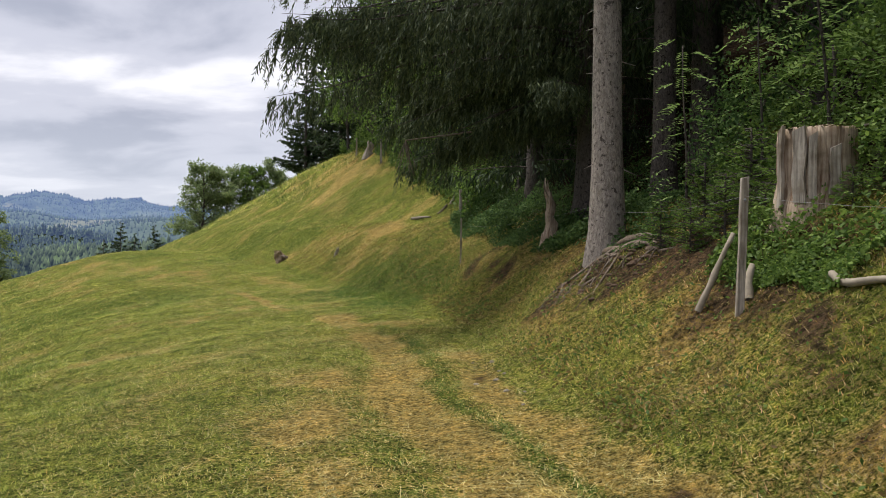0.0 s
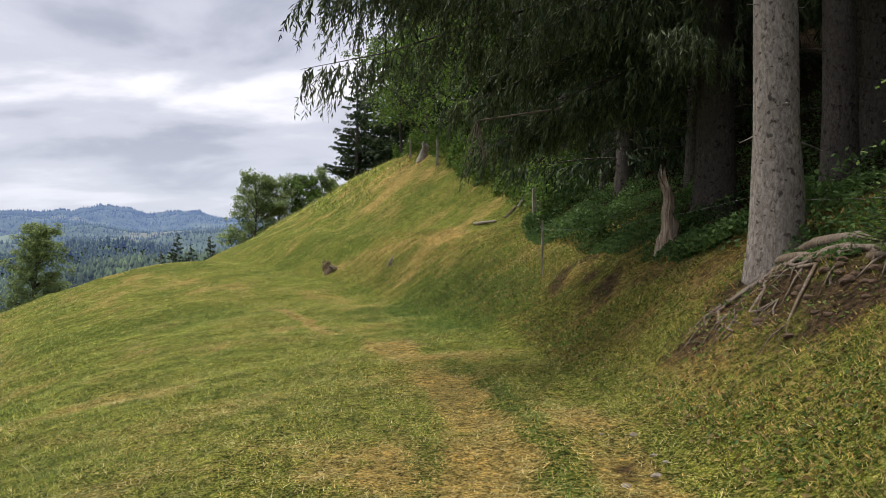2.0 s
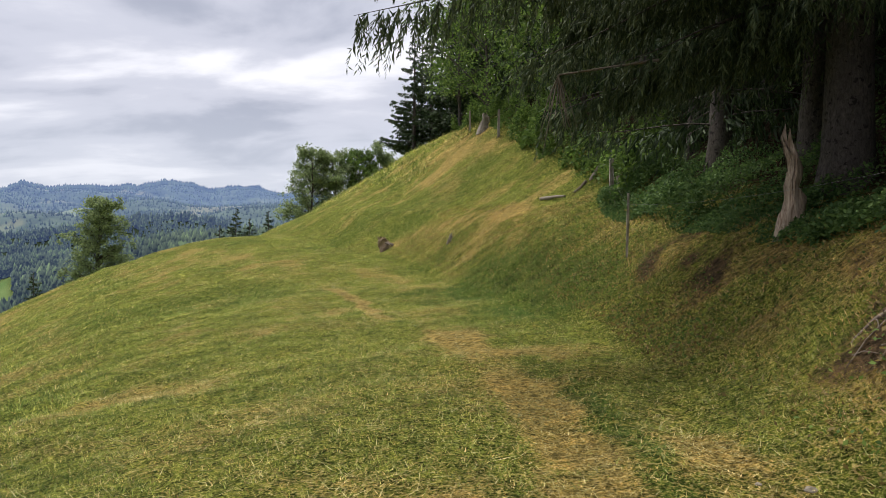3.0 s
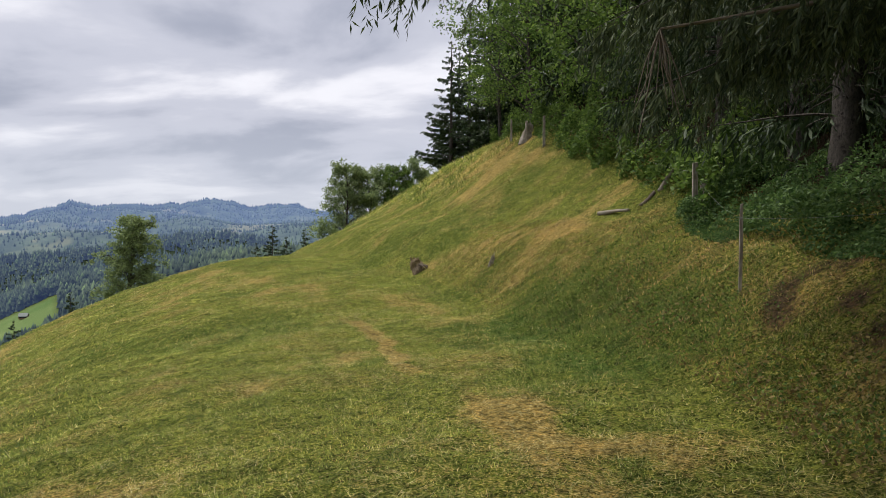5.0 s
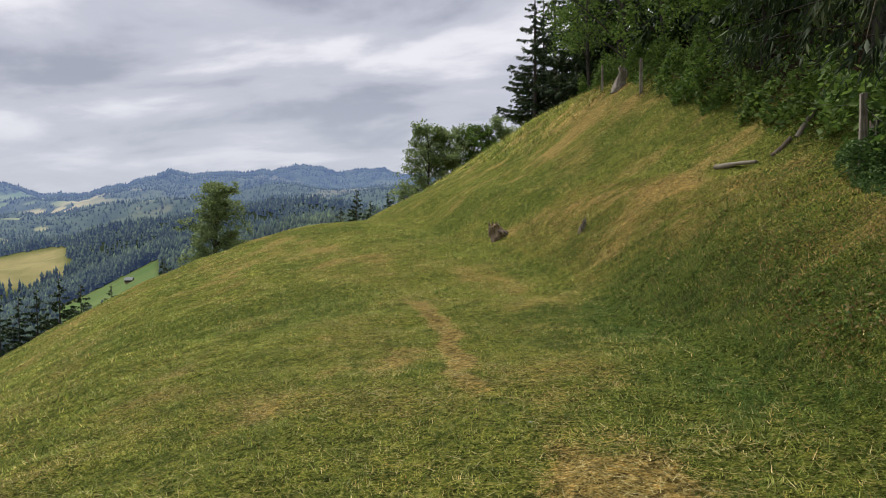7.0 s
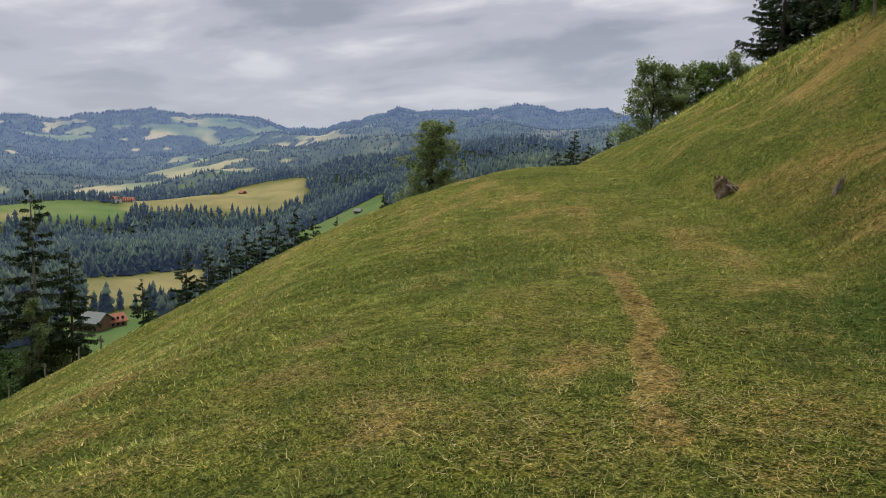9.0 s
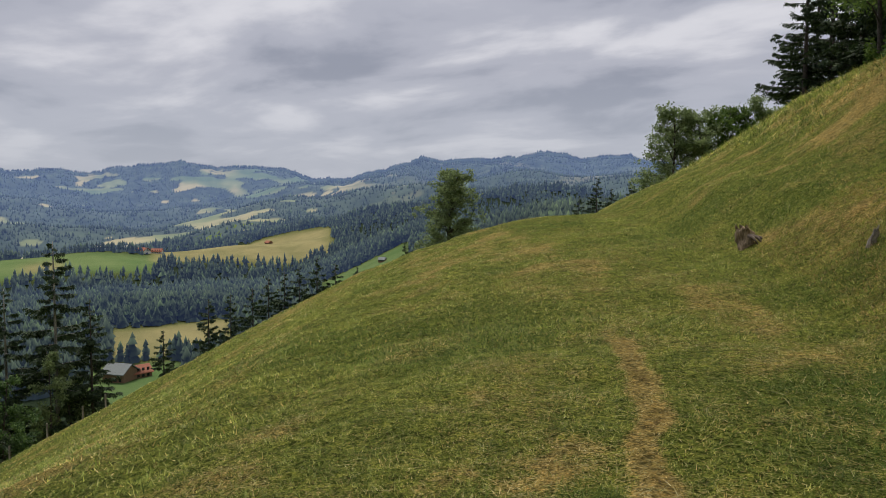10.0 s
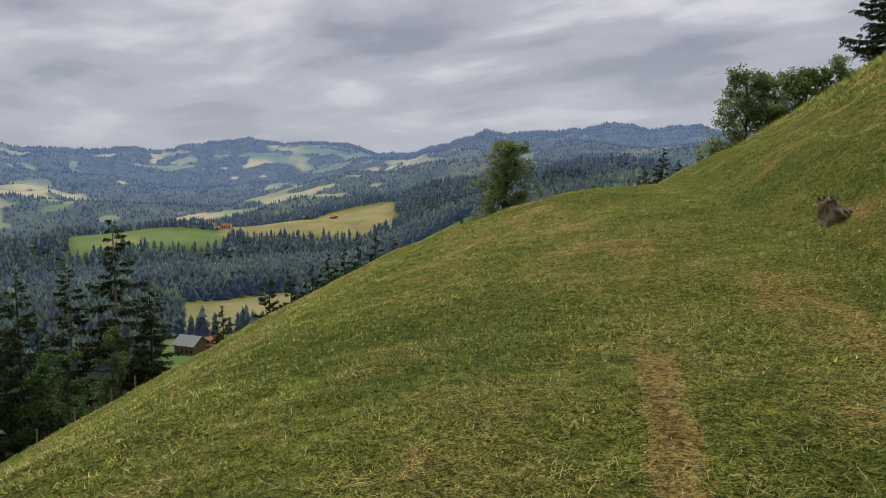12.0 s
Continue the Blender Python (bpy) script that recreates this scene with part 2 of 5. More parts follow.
M_BLEACHED = plain("bleached_branch_wood", (0.26, 0.225, 0.175), 0.9, 16)
M_OLDROOT = weathered_wood("old_root_wood", (0.10, 0.068, 0.042), (0.46, 0.35, 0.23))
M_MOSS = plain("moss", (0.10, 0.11, 0.03), 0.95, 40)
M_WIRE = plain("galvanised_wire", (0.2, 0.2, 0.2), 0.5, 20)
M_SOILCLOD = plain("dry_soil", (0.085, 0.055, 0.036), 0.95, 25)
M_STONE = plain("pale_stone", (0.22, 0.19, 0.15), 0.9, 60)
M_ROOF = plain("red_roof_tiles", (0.34, 0.13, 0.08), 0.8, 3)
M_ROOF_GREY = plain("grey_roof", (0.20, 0.22, 0.21), 0.7, 3)
M_WALL = plain("timber_house_wall", (0.26, 0.16, 0.10), 0.8, 3)
M_PLASTER = plain("white_plaster", (0.7, 0.68, 0.62), 0.85, 3)
M_WINDOW = plain("dark_window_glass", (0.03, 0.035, 0.04), 0.15, 3)
M_HILL = distant_material("land_with_haze_glow", [(0.38, (0.10, 0.15, 0.055)), (0.5, (0.19, 0.215, 0.08)), (0.6, (0.36, 0.31, 0.14))], (0.23, 0.36, 0.93))


# ---- the lie of the land ----
def smooth_curve(pts, n=8):
    """Catmull-Rom through the points."""
    p = np.array(pts, float)
    p = np.vstack([2 * p[0] - p[1], p, 2 * p[-1] - p[-2]])
    out = []
    for i in range(1, len(p) - 2):
        for k in range(n):
            t = k / n
            out.append(0.5 * (2 * p[i] + (p[i + 1] - p[i - 1]) * t + (2 * p[i - 1] - 5 * p[i] + 4 * p[i + 1] - p[i + 2]) * t * t
                              + (3 * p[i] - p[i - 1] - 3 * p[i + 1] + p[i + 2]) * t ** 3))
    out.append(p[-2])
    return np.array(out)


# foot of the bank beside the track; s runs along it, u across it (uphill positive)
TOE = smooth_curve([(7.5, -14), (5.1, -6), (3.3, 0.5), (0.95, 6.0), (-0.75, 9.5), (-3.0, 12.8), (-4.9, 15.3), (-7.2, 18.4), (-10.2, 21.8), (-15, 26.2), (-23, 33), (-40, 46), (-60, 60)])
SEG = np.diff(TOE, axis=0)
SEG_L = np.hypot(SEG[:, 0], SEG[:, 1])
S_AT = np.concatenate([[0], np.cumsum(SEG_L)])
S_ZERO = 8.36         # arc length before the point (5.1, -6)


def su(x, y):
    x, y = np.asarray(x, float).ravel(), np.asarray(y, float).ravel()
    bd, bs, bu = np.full(x.shape, 1e18), np.zeros(x.shape), np.zeros(x.shape)
    last = len(SEG) - 1
    for i in range(len(SEG)):
        d, ln = SEG[i], SEG_L[i]
        rx, ry = x - TOE[i, 0], y - TOE[i, 1]
        t = (rx * d[0] + ry * d[1]) / ln / ln
        t = np.clip(t, -1e9 if i == 0 else 0, 1e9 if i == last else 1)
        qx, qy = rx - d[0] * t, ry - d[1] * t
        dd = qx * qx + qy * qy
        w = dd < bd
        sg = np.sign(d[1] * qx - d[0] * qy)
        bd = np.where(w, dd, bd)
        bs = np.where(w, S_AT[i] + t * ln - S_ZERO, bs)
        bu = np.where(w, sg * np.sqrt(dd), bu)
    return bs, bu


def at_su(s, u):
    """The place at s along and u across."""
    a = np.interp(s + S_ZERO, S_AT, np.arange(len(S_AT)))
    i = int(min(max(a, 0), len(SEG) - 1))
    p = TOE[i] + SEG[i] * (a - i)
    d = SEG[i] / SEG_L[i]
    return p[0] + d[1] * u, p[1] - d[0] * u


def wave(x, y, scale, seed):
    """Cheap smooth value noise, -1..1."""
    px, py = x / scale + seed * 17.31, y / scale - seed * 9.73
    ix, iy = np.floor(px), np.floor(py)
    fx, fy = px - ix, py - iy
    fx, fy = fx * fx * (3 - 2 * fx), fy * fy * (3 - 2 * fy)

    def h(a, b):
        v = np.sin(a * 127.1 + b * 311.7 + seed * 74.7) * 43758.5453
        return (v - np.floor(v)) * 2 - 1
    return (h(ix, iy) * (1 - fx) + h(ix + 1, iy) * fx) * (1 - fy) + (h(ix, iy + 1) * (1 - fx) + h(ix + 1, iy + 1) * fx) * fy


def ease(a, b, v):
    t = np.clip((v - a) / (b - a), 0, 1)
    return t * t * (3 - 2 * t)


def local_height(x, y):
    s, u = su(x, y)
    x, y = np.asarray(x, float).ravel(), np.asarray(y, float).ravel()
    right = np.interp(u, [0, 0.5, 1.0, 1.5, 2.0, 3.2, 4.5, 7.5, 11, 20, 60], [0.17, 0.42, 0.80, 1.24, 1.62, 2.15, 3.05, 5.7, 7.9, 12.5, 30])
    left = np.interp(-u, [0, 1, 2, 3, 4, 6, 8, 10, 14, 80, 200], [0.17, 0.09, 0.03, -0.07, -0.2, -0.55, -1.05, -1.85, -3.9, -40, -110])
    right = 0.17 + (right - 0.17) * (1 - 0.30 * ease(36, 60, s))
    z = np.where(u > 0, right, left)
    z += 0.045 * np.clip(s - 27, 0, 22) - 0.02 * np.clip(s - 30, 0, 20) * ease(-3, -8, u) - 0.10 * ease(13, 8, s) * ease(-1.5, -5, u)
    z -= np.where(s > 46, 0.0055 * np.clip(s - 46, 0, 30) ** 2 + 0.33 * np.clip(s - 76, 0, 1e4), 0)
    rough = 0.05 * wave(x, y, 1.7, 1) + 0.025 * wave(x, y, 0.55, 2) + 0.10 * wave(x, y, 6.0, 3) * ease(2, 8, np.abs(u + 1.5))
    rough += 0.07 * wave(x, y, 0.42, 4) * ease(0.2, 0.9, u) * ease(30, 24, s) + 0.06 * wave(x, y, 0.9, 5) * ease(0.0, 0.6, u)
    rough -= 0.035 * np.exp(-((u + 1.2) / 0.25) ** 2) * ease(20, 16, s) + 0.05 * np.exp(-((u + 0.34) / 0.2) ** 2) * ease(16, 13, s)
    rough += (0.035 * wave(x, y, 0.28, 12) + 0.03 * wave(s * 0.4, u, 0.5, 13)) * ease(2.0, 4.5, np.abs(u + 1.8))
    return z + rough


CX, CY = -4.0, 11.0   # centre of the wide landscape
AZ_K = [30, 37, 45, 55, 65, 75, 90]
RINGS = [
    (120, [-30, -30, -30, -45, -60, -60, -60]),
    (300, [-26, -22, -26, -50, -74, -76, -78]),
    (450, [-10, -10, -14, -40, -74, -75, -80]),
    (700, [-22, -22, -24, -26, -80, -86, -96]),
    (830, [-16, -14, -16, -28, -74, -80, -96]),
    (1060, [-6, -4, -6, -34, -70, -77, -92]),
    (1400, [10, 20, 10, -22, -62, -90, -92]),
    (2000, [60, 60, 50, 28, -40, -80, -84]),
    (2600, [90, 90, 95, 80, 5, -20, -15]),
]
CREST_AZ = [30, 36.7, 38.8, 42, 45.2, 48, 50.5, 52.5, 54.2, 56.7, 59.5, 62.5, 64.4, 66.6, 69.3, 71.7, 76, 77.6, 80.3, 83, 85.7, 90]
CREST_EL = [2.3, 2.5, 3.0, 2.8, 3.3, 2.75, 2.75, 2.45, 2.8, 1.9, 1.3, 1.2, 1.9, 2.1, 2.0, 2.3, 1.8, 1.35, 1.7, 1.5, 1.6, 1.9]


def azimuth(x, y):
    return np.degrees(np.arctan2(-(x - CX), y - CY)), np.hypot(x - CX, y - CY)


def far_height(x, y):
    az, r = azimuth(x, y)
    rr = [q for q, _ in RINGS] + [3300, 4400]
    hs = [np.interp(az, AZ_K, v) for _, v in RINGS]
    crest = 3300 * np.tan(np.radians(np.interp(az, CREST_AZ, CREST_EL)))
    crest = crest + 7 * wave(az, az * 0, 0.9, 6) + 4 * wave(az, az * 0, 0.35, 7)
    hs += [crest, crest * 0.2 - 60]
    z = np.zeros_like(r)
    for k in range(len(rr) - 1):
        t = np.clip((r - rr[k]) / (rr[k + 1] - rr[k]), 0, 1)
        t = t * t * (3 - 2 * t)
        seg = hs[k] * (1 - t) + hs[k + 1] * t
        z = np.where((r >= rr[k]) & (r < rr[k + 1]), seg, z)
    z = np.where(r < rr[0], hs[0], z)
    z = np.where(r >= rr[-1], hs[-1], z)
    amp = ease(500, 1200, r) * ease(3300, 2700, r)
    z += amp * (62 * wave(x, y, 560, 8) + 36 * wave(x, y, 240, 9) + 9 * wave(x, y, 90, 10))
    # foothills stay below the skyline
    lim = r * (crest / 3300 - 0.004 - 0.010 * ease(3200, 1600, r))
    z = np.where((r > 1100) & (r < 3200), np.minimum(z, lim + 0.12 * (z - lim)), z)
    z += 3.0 * wave(x, y, 70, 11) * ease(150, 400, r)
    return z


def height(x, y):
    x, y = np.asarray(x, float).ravel(), np.asarray(y, float).ravel()
    az, r = azimuth(x, y)
    zl, zf = local_height(x, y), far_height(x, y)
    top = np.maximum(zl, zf)
    soft = 4.0 * np.exp(-np.abs(zl - zf) / 8.0) * ease(90, 160, r)
    hill = zl * ease(420, 300, r) + zf * ease(300, 420, r)
    return np.where(r < 300, top, np.maximum(hill, zf)) + soft


def z_at(x, y):
    return float(height([x], [y])[0])


def cover(x, y):
    """What grows or lies on the ground near the track: dry, bare and lush shares."""
    s, u = su(x, y)
    x, y = np.asarray(x, float).ravel(), np.asarray(y, float).ravel()
    n1, n2, n3 = wave(x, y, 0.9, 21), wave(x, y, 0.33, 22), wave(x, y, 2.6, 23)
    streak = wave(s * 0.25, u, 0.55, 24)
    dry = 0.10 + 0.12 * ease(-4.5, -2.5, u) * ease(20, 15, s) + 0.22 * ease(-0.2, 0.8, n1 + 0.5 * n2)
    wob = 0.14 * wave(s, s * 0, 1.5, 25) + 0.10 * n2

    def strip(c, w, s0, s1, soft=1.2):
        return np.exp(-((u - c - wob) / w) ** 4) * ease(s0 - soft, s0 + soft, s) * ease(s1 + soft, s1 - soft, s)
    straw_u = np.interp(s, [6, 8.2, 10.3, 11.5, 13.3, 15.5, 19, 23], [-0.9, -0.93, -1.06, -1.18, -1.25, -1.42, -1.47, -1.5])
    rut_u = np.interp(s, [6, 8.1, 9, 10.8, 12, 13, 14, 15.6], [-0.1, -0.2, -0.29, -0.33, -0.36, -0.5, -0.54, -0.64])
    worn_u = np.interp(s, [20, 21, 22.4, 23.2, 24.3, 25.5, 27, 28], [-2.1, -2.12, -2.16, -2.22, -2.33, -2.47, -2.68, -2.86])

    def patch(s0, u0, a, b2):
        return np.exp(-((s - s0 + 0.3 * n2) / a) ** 2 - ((u - u0 + 0.25 * n2) / b2) ** 2)
    dry += strip(straw_u, 0.26, 3, 15.8) * (0.85 + 0.35 * n2 + 0.35 * n1)
    dry += strip(straw_u, 0.32, 16, 20.0) * (0.5 + 0.45 * n2 + 0.3 * n1)
    dry += strip(rut_u, 0.22, 3, 13.5) * (0.7 + 0.5 * n2)
    dry += 0.9 * patch(10.2, -2.1, 0.6, 0.32) + 0.8 * patch(11.9, -2.0, 0.5, 0.2) + 0.7 * patch(8.6, -1.95, 0.6, 0.3)
    dry += strip(worn_u, 0.13, 21.2, 27.3, 0.9) * (0.98 + 0.4 * n2)
    dry += 0.75 * patch(22.7, -2.85, 0.6, 0.22) + 0.6 * patch(24.5, -3.9, 0.3, 0.2) + 0.5 * patch(22.5, -3.5, 0.3, 0.15) + 0.5 * patch(21.0, -4.0, 0.3, 0.2)
    dry += strip(-1.25, 0.55, 16.0, 20.8, 1.8) * np.clip(0.16 + 0.45 * n1 + 0.4 * n2, 0, 0.8)
    dry += 0.45 * patch(21.1, 1.7, 0.8, 0.4) + 0.45 * patch(18.7, 1.2, 0.9, 0.35)
    # mown swathes further on
    hay_u = np.interp(s, [22, 26.6, 28.2, 30, 31.6, 34.3, 41, 48], [-0.65, -0.7, -1.1, -1.6, -2.2, -3.3, -4.6, -5.2])
    dry += ease(22, 26, s) * np.exp(-((u - hay_u - wob) / (0.5 + 0.02 * s)) ** 2) * np.clip(0.25 + 0.32 * streak + 0.22 * n2, 0, 0.55)
    dry += ease(-3.0, -5.0, u) * np.clip(0.04 + 0.28 * wave(s * 0.3, u, 1.1, 26) + 0.22 * n1, 0, 0.4)
    # bank and hillside
    bank = ease(0.3, 1.0, u)
    dry += bank * ease(20, 16, s) * np.clip(0.30 + 0.5 * n1 + 0.4 * n2, 0, 0.8)
    dry += bank * ease(19, 24, s) * np.clip(0.02 + 0.28 * wave(s * 0.5 + u * 0.5, u - s * 0.2, 1.5, 27) + 0.28 * n1 + 0.25 * n2, 0, 0.42)
    dry += (0.55 + 0.4 * n1) * np.exp(-((s - 39.5) / 3.2) ** 2 - ((u - 5.5) / 1.8) ** 2)
    dry += (0.32 + 0.35 * n2) * np.exp(-((u - 0.6 - 0.38 * (35.3 - s) + 0.2 * n2) / 0.3) ** 2) * ease(36.0, 35.2, s) * ease(30.0, 31.5, s)
    dry += 0.35 * np.exp(-((s - 32.2) / 1.8) ** 2 - ((u - 1.3) / 0.8) ** 2)
    dry += 0.3 * np.exp(-((s - 28.5) / 1.5) ** 2 - ((u - 2.4) / 0.7) ** 2)
    lush = ease(17.5, 20, s) * ease(28, 24, s) * np.exp(-((u - 0.35) / 0.85) ** 2) * 1.1
    lush += 0.5 * ease(17, 21, s) * ease(0.3, 0.9, u) * ease(2.6, 1.6, u) * ease(30, 25, s) + 0.5 * ease(0.2, 0.7, n3) + strip((straw_u + rut_u) / 2, 0.2, 2, 16) * 0.9 + strip(straw_u - 0.48, 0.2, 2, 13) * 0.6 + 0.8 * patch(22.0, -2.55, 0.5, 0.2)
    dry *= 1 - 0.8 * np.clip(lush, 0, 1) * ease(15, 19, s)
    dry *= 1 - 0.1 * ease(24, 32, s)
    bare = strip(rut_u, 0.13, 5, 12.6, 0.8) * ease(-0.4, 0.3, n2 + n1)
    bare += strip(worn_u, 0.07, 22, 27, 0.6) * 0.35 * ease(-0.3, 0.5, n2)
    bare += bank * ease(21, 17, s) * np.clip(0.14 + 0.45 * n2 + 0.35 * n1, 0, 0.6)
    # worn earth of the bank under the spruce and by the large stump
    bare += np.exp(-((s - 12.9) / 1.2) ** 4 - ((u - 1.35) / 0.7) ** 2) * (0.8 + 0.4 * n2)
    bare += np.exp(-((s - 10.4) / 1.4) ** 2 - ((u - 1.75) / 0.35) ** 2) * (0.8 + 0.4 * n2)
    bare += np.exp(-((s - 8.2) / 1.3) ** 2 - ((u - 1.45) / 0.5) ** 2) * (0.6 + 0.5 * n2)
    bare += np.exp(-((s - 18.0) / 1.2) ** 2 - ((u - 1.3) / 0.35) ** 2) * (0.35 + 0.6 * n2)
    return np.clip(dry, 0, 1), np.clip(bare, 0, 1), np.clip(lush, 0, 1)


def forest_edge(s):
    return np.interp(s, [0, 9, 16, 19, 22, 28, 34, 42, 52, 70], [1.9, 1.7, 1.7, 1.9, 2.3, 3.9, 5.2, 7.6, 9.8, 12])


def land_use(x, y):
    """Wood, pasture and hay shares of the wide landscape."""
    az, r = azimuth(x, y)
    n = wave(x, y, 130, 31) + 0.5 * wave(x, y, 55, 32)
    wood = ease(0.0, 0.1, n + 0.15)
    # open fields in the valley
    def field(az0, az1, r0, r1):
        w = 0.6
        ra = r + 14 * wave(x, y, 60, 33)
        return ease(az0 - w, az0 + w, az) * ease(az1 + w, az1 - w, az) * ease(r0 * 0.97, r0 * 1.03, ra) * ease(r1 * 1.03, r1 * 0.97, ra)
    hay = field(61, 73.8, 880, 1085) + field(68.5, 77, 395, 465) + field(47.3, 50.6, 280, 400)
    pas = field(73.5, 84, 800, 950) + field(72, 78.5, 300, 385) + field(55.2, 62, 440, 590) + field(77, 100, 1150, 1420) + field(50.5, 55.2, 300, 420)
    hay += field(75, 80, 1250, 1420) + field(79.6, 82, 830, 890)
    opened = np.clip(hay + pas, 0, 1)
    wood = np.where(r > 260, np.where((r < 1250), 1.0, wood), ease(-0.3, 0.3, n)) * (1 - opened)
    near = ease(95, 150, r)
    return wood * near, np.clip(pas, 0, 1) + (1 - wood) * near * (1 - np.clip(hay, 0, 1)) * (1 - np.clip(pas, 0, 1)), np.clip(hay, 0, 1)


# ---- mesh helpers ----
def mesh_object(name, verts, faces, mat, parent=None, label="", attrs=None, smooth=False):
    """One mesh object from arrays of places and of triangles or quads."""
    verts, faces = np.asarray(verts, np.float32), np.asarray(faces, np.int32)
    me = bpy.data.meshes.new(name)
    k = faces.shape[1]
    me.vertices.add(len(verts))
    me.vertices.foreach_set("co", verts.ravel())
    me.loops.add(faces.size)
    me.loops.foreach_set("vertex_index", faces.ravel())
    me.polygons.add(len(faces))
    me.polygons.foreach_set("loop_start", np.arange(0, faces.size, k, dtype=np.int32))
    me.polygons.foreach_set("loop_total", np.full(len(faces), k, np.int32))
    if smooth:
        me.polygons.foreach_set("use_smooth", np.ones(len(faces), bool))
    me.update(calc_edges=True)
    for key, val in (attrs or {}).items():
        a = me.attributes.new(key, "FLOAT", "POINT")
        a.data.foreach_set("value", np.asarray(val, np.float32).ravel())
    me.materials.append(mat)
    ob = new(name, me)
    if parent is not None:
        ob.parent = parent
    if label:
        ob["label"] = label
    return ob


def part(name, bm, material, parent, label=""):
    """Links a bmesh as one mesh object under a thing or a part."""
    me = bpy.data.meshes.new(name)
    bm.to_mesh(me)
    bm.free()
    me.materials.append(material)
    ob = new(name, me)
    ob.parent = parent
    if label:
        ob["label"] = label
    return ob


def thing(name, place, label, category, group="", rz=0.0):
    e = new(name)
    e.empty_display_size = 0.1
    e.matrix_world = pose(*place, 0, 0, rz)
    return tagged(e, label, category, group)


def tube_arrays(pts, radii, sides=8, bumps=0.0, seed=0, cap=True):
    """A tapered tube along points, as places and quads."""
    pts, radii = np.asarray(pts, float), np.asarray(radii, float)
    n = len(pts)
    tang = np.gradient(pts, axis=0)
    tang /= np.linalg.norm(tang, axis=1)[:, None] + 1e-9
    ref = np.array([0, 0, 1.0]) if abs(tang[0][2]) < 0.8 else np.array([1.0, 0, 0])
    rng = np.random.default_rng(seed)
    vs = []
    ang = np.linspace(0, 2 * np.pi, sides, endpoint=False)
    for i in range(n):
        a = np.cross(tang[i], ref)
        a /= np.linalg.norm(a) + 1e-9
        b = np.cross(tang[i], a)
        r = radii[i] * (1 + bumps * rng.uniform(-1, 1, sides))
        vs.append(pts[i] + np.outer(np.cos(ang) * r, a) + np.outer(np.sin(ang) * r, b))
    v = np.vstack(vs)
    i, j = np.meshgrid(np.arange(n - 1), np.arange(sides), indexing="ij")
    i, j = i.ravel(), j.ravel()
    j2 = (j + 1) % sides
    f = np.stack([i * sides + j, i * sides + j2, (i + 1) * sides + j2, (i + 1) * sides + j], 1)
    if cap:
        v = np.vstack([v, pts[-1]])
        top = len(v) - 1
        jj = np.arange(0, sides)
        f2 = np.stack([(n - 1) * sides + jj, (n - 1) * sides + (jj + 1) % sides, np.full(sides, top), np.full(sides, top)], 1)
        f = np.vstack([f, f2])
    return v, f


def quads_to_tris(f):
    t = np.vstack([f[:, [0, 1, 2]], f[:, [0, 2, 3]]])
    return t[(t[:, 0] != t[:, 1]) & (t[:, 1] != t[:, 2]) & (t[:, 0] != t[:, 2])]


def join_arrays(items):
    vs, fs, o = [], [], 0
    for v, f in items:
        vs.append(v)
        fs.append(quads_to_tris(f) if f.shape[1] == 4 else f)
        o_now = o
        fs[-1] = fs[-1] + o_now
        o += len(v)
    return np.vstack(vs), np.vstack(fs)


def unit(v):
    return v / (np.linalg.norm(v, axis=-1, keepdims=True) + 1e-9)


def twig_tris(rng, p, d, ln, k, width):
    """Needled twigs: combs of needles on both sides of each twig, in k steps."""
    n = len(p)
    q = unit(np.cross(d, rng.normal(size=(n, 3))))
    out = []
    for j in range(k):
        a = p + d * (ln * j / k)[:, None]
        step = (ln / k)[:, None]
        w = width * (1.1 - 0.75 * (j / k) ** 1.5) * rng.uniform(0.7, 1.25, (n, 1))
        for sg in (1, -1):
            out.append(np.stack([a, a + d * step * 1.05, a + d * step * 1.25 + q * w * sg + np.array([0, 0, -0.25]) * w], 1))
    v = np.concatenate(out).reshape(-1, 3)
    return v, np.arange(len(v)).reshape(-1, 3)


def shoot_tris(rng, p, d, ln, k, size):
    """Branchlets set with k short needled shoots each; the branchlets sag and the shoots fan out round them."""
    n = len(p)
    t = (np.arange(k)[None, :] + rng.random((n, k))) / k
    at = p[:, None, :] + d[:, None, :] * (ln[:, None] * t)[..., None] + np.array([0, 0, -0.18]) * (ln[:, None] * t * t)[..., None]
    way = unit(d[:, None, :] * 0.7 + rng.normal(size=(n, k, 3)) * 0.40 + np.array([0, 0, -0.35]))
    q = unit(np.cross(way, rng.normal(size=(n, k, 3))))
    up = np.cross(way, q)
    l2 = (size * rng.uniform(0.6, 1.3, (n, k)) * (1.15 - 0.45 * t))[..., None]
    w = l2 * rng.uniform(0.07, 0.12, (n, k, 1))
    mid_p = at + way * l2 * 0.42
    v = np.stack([at, mid_p + q * w + up * w * 0.5, at + way * l2, mid_p - q * w + up * w * 0.5], 2).reshape(-1, 3)
    i = np.arange(n * k)[:, None] * 4
    return v, np.concatenate([i + [0, 1, 2], i + [0, 2, 3]], 1).reshape(-1, 3)


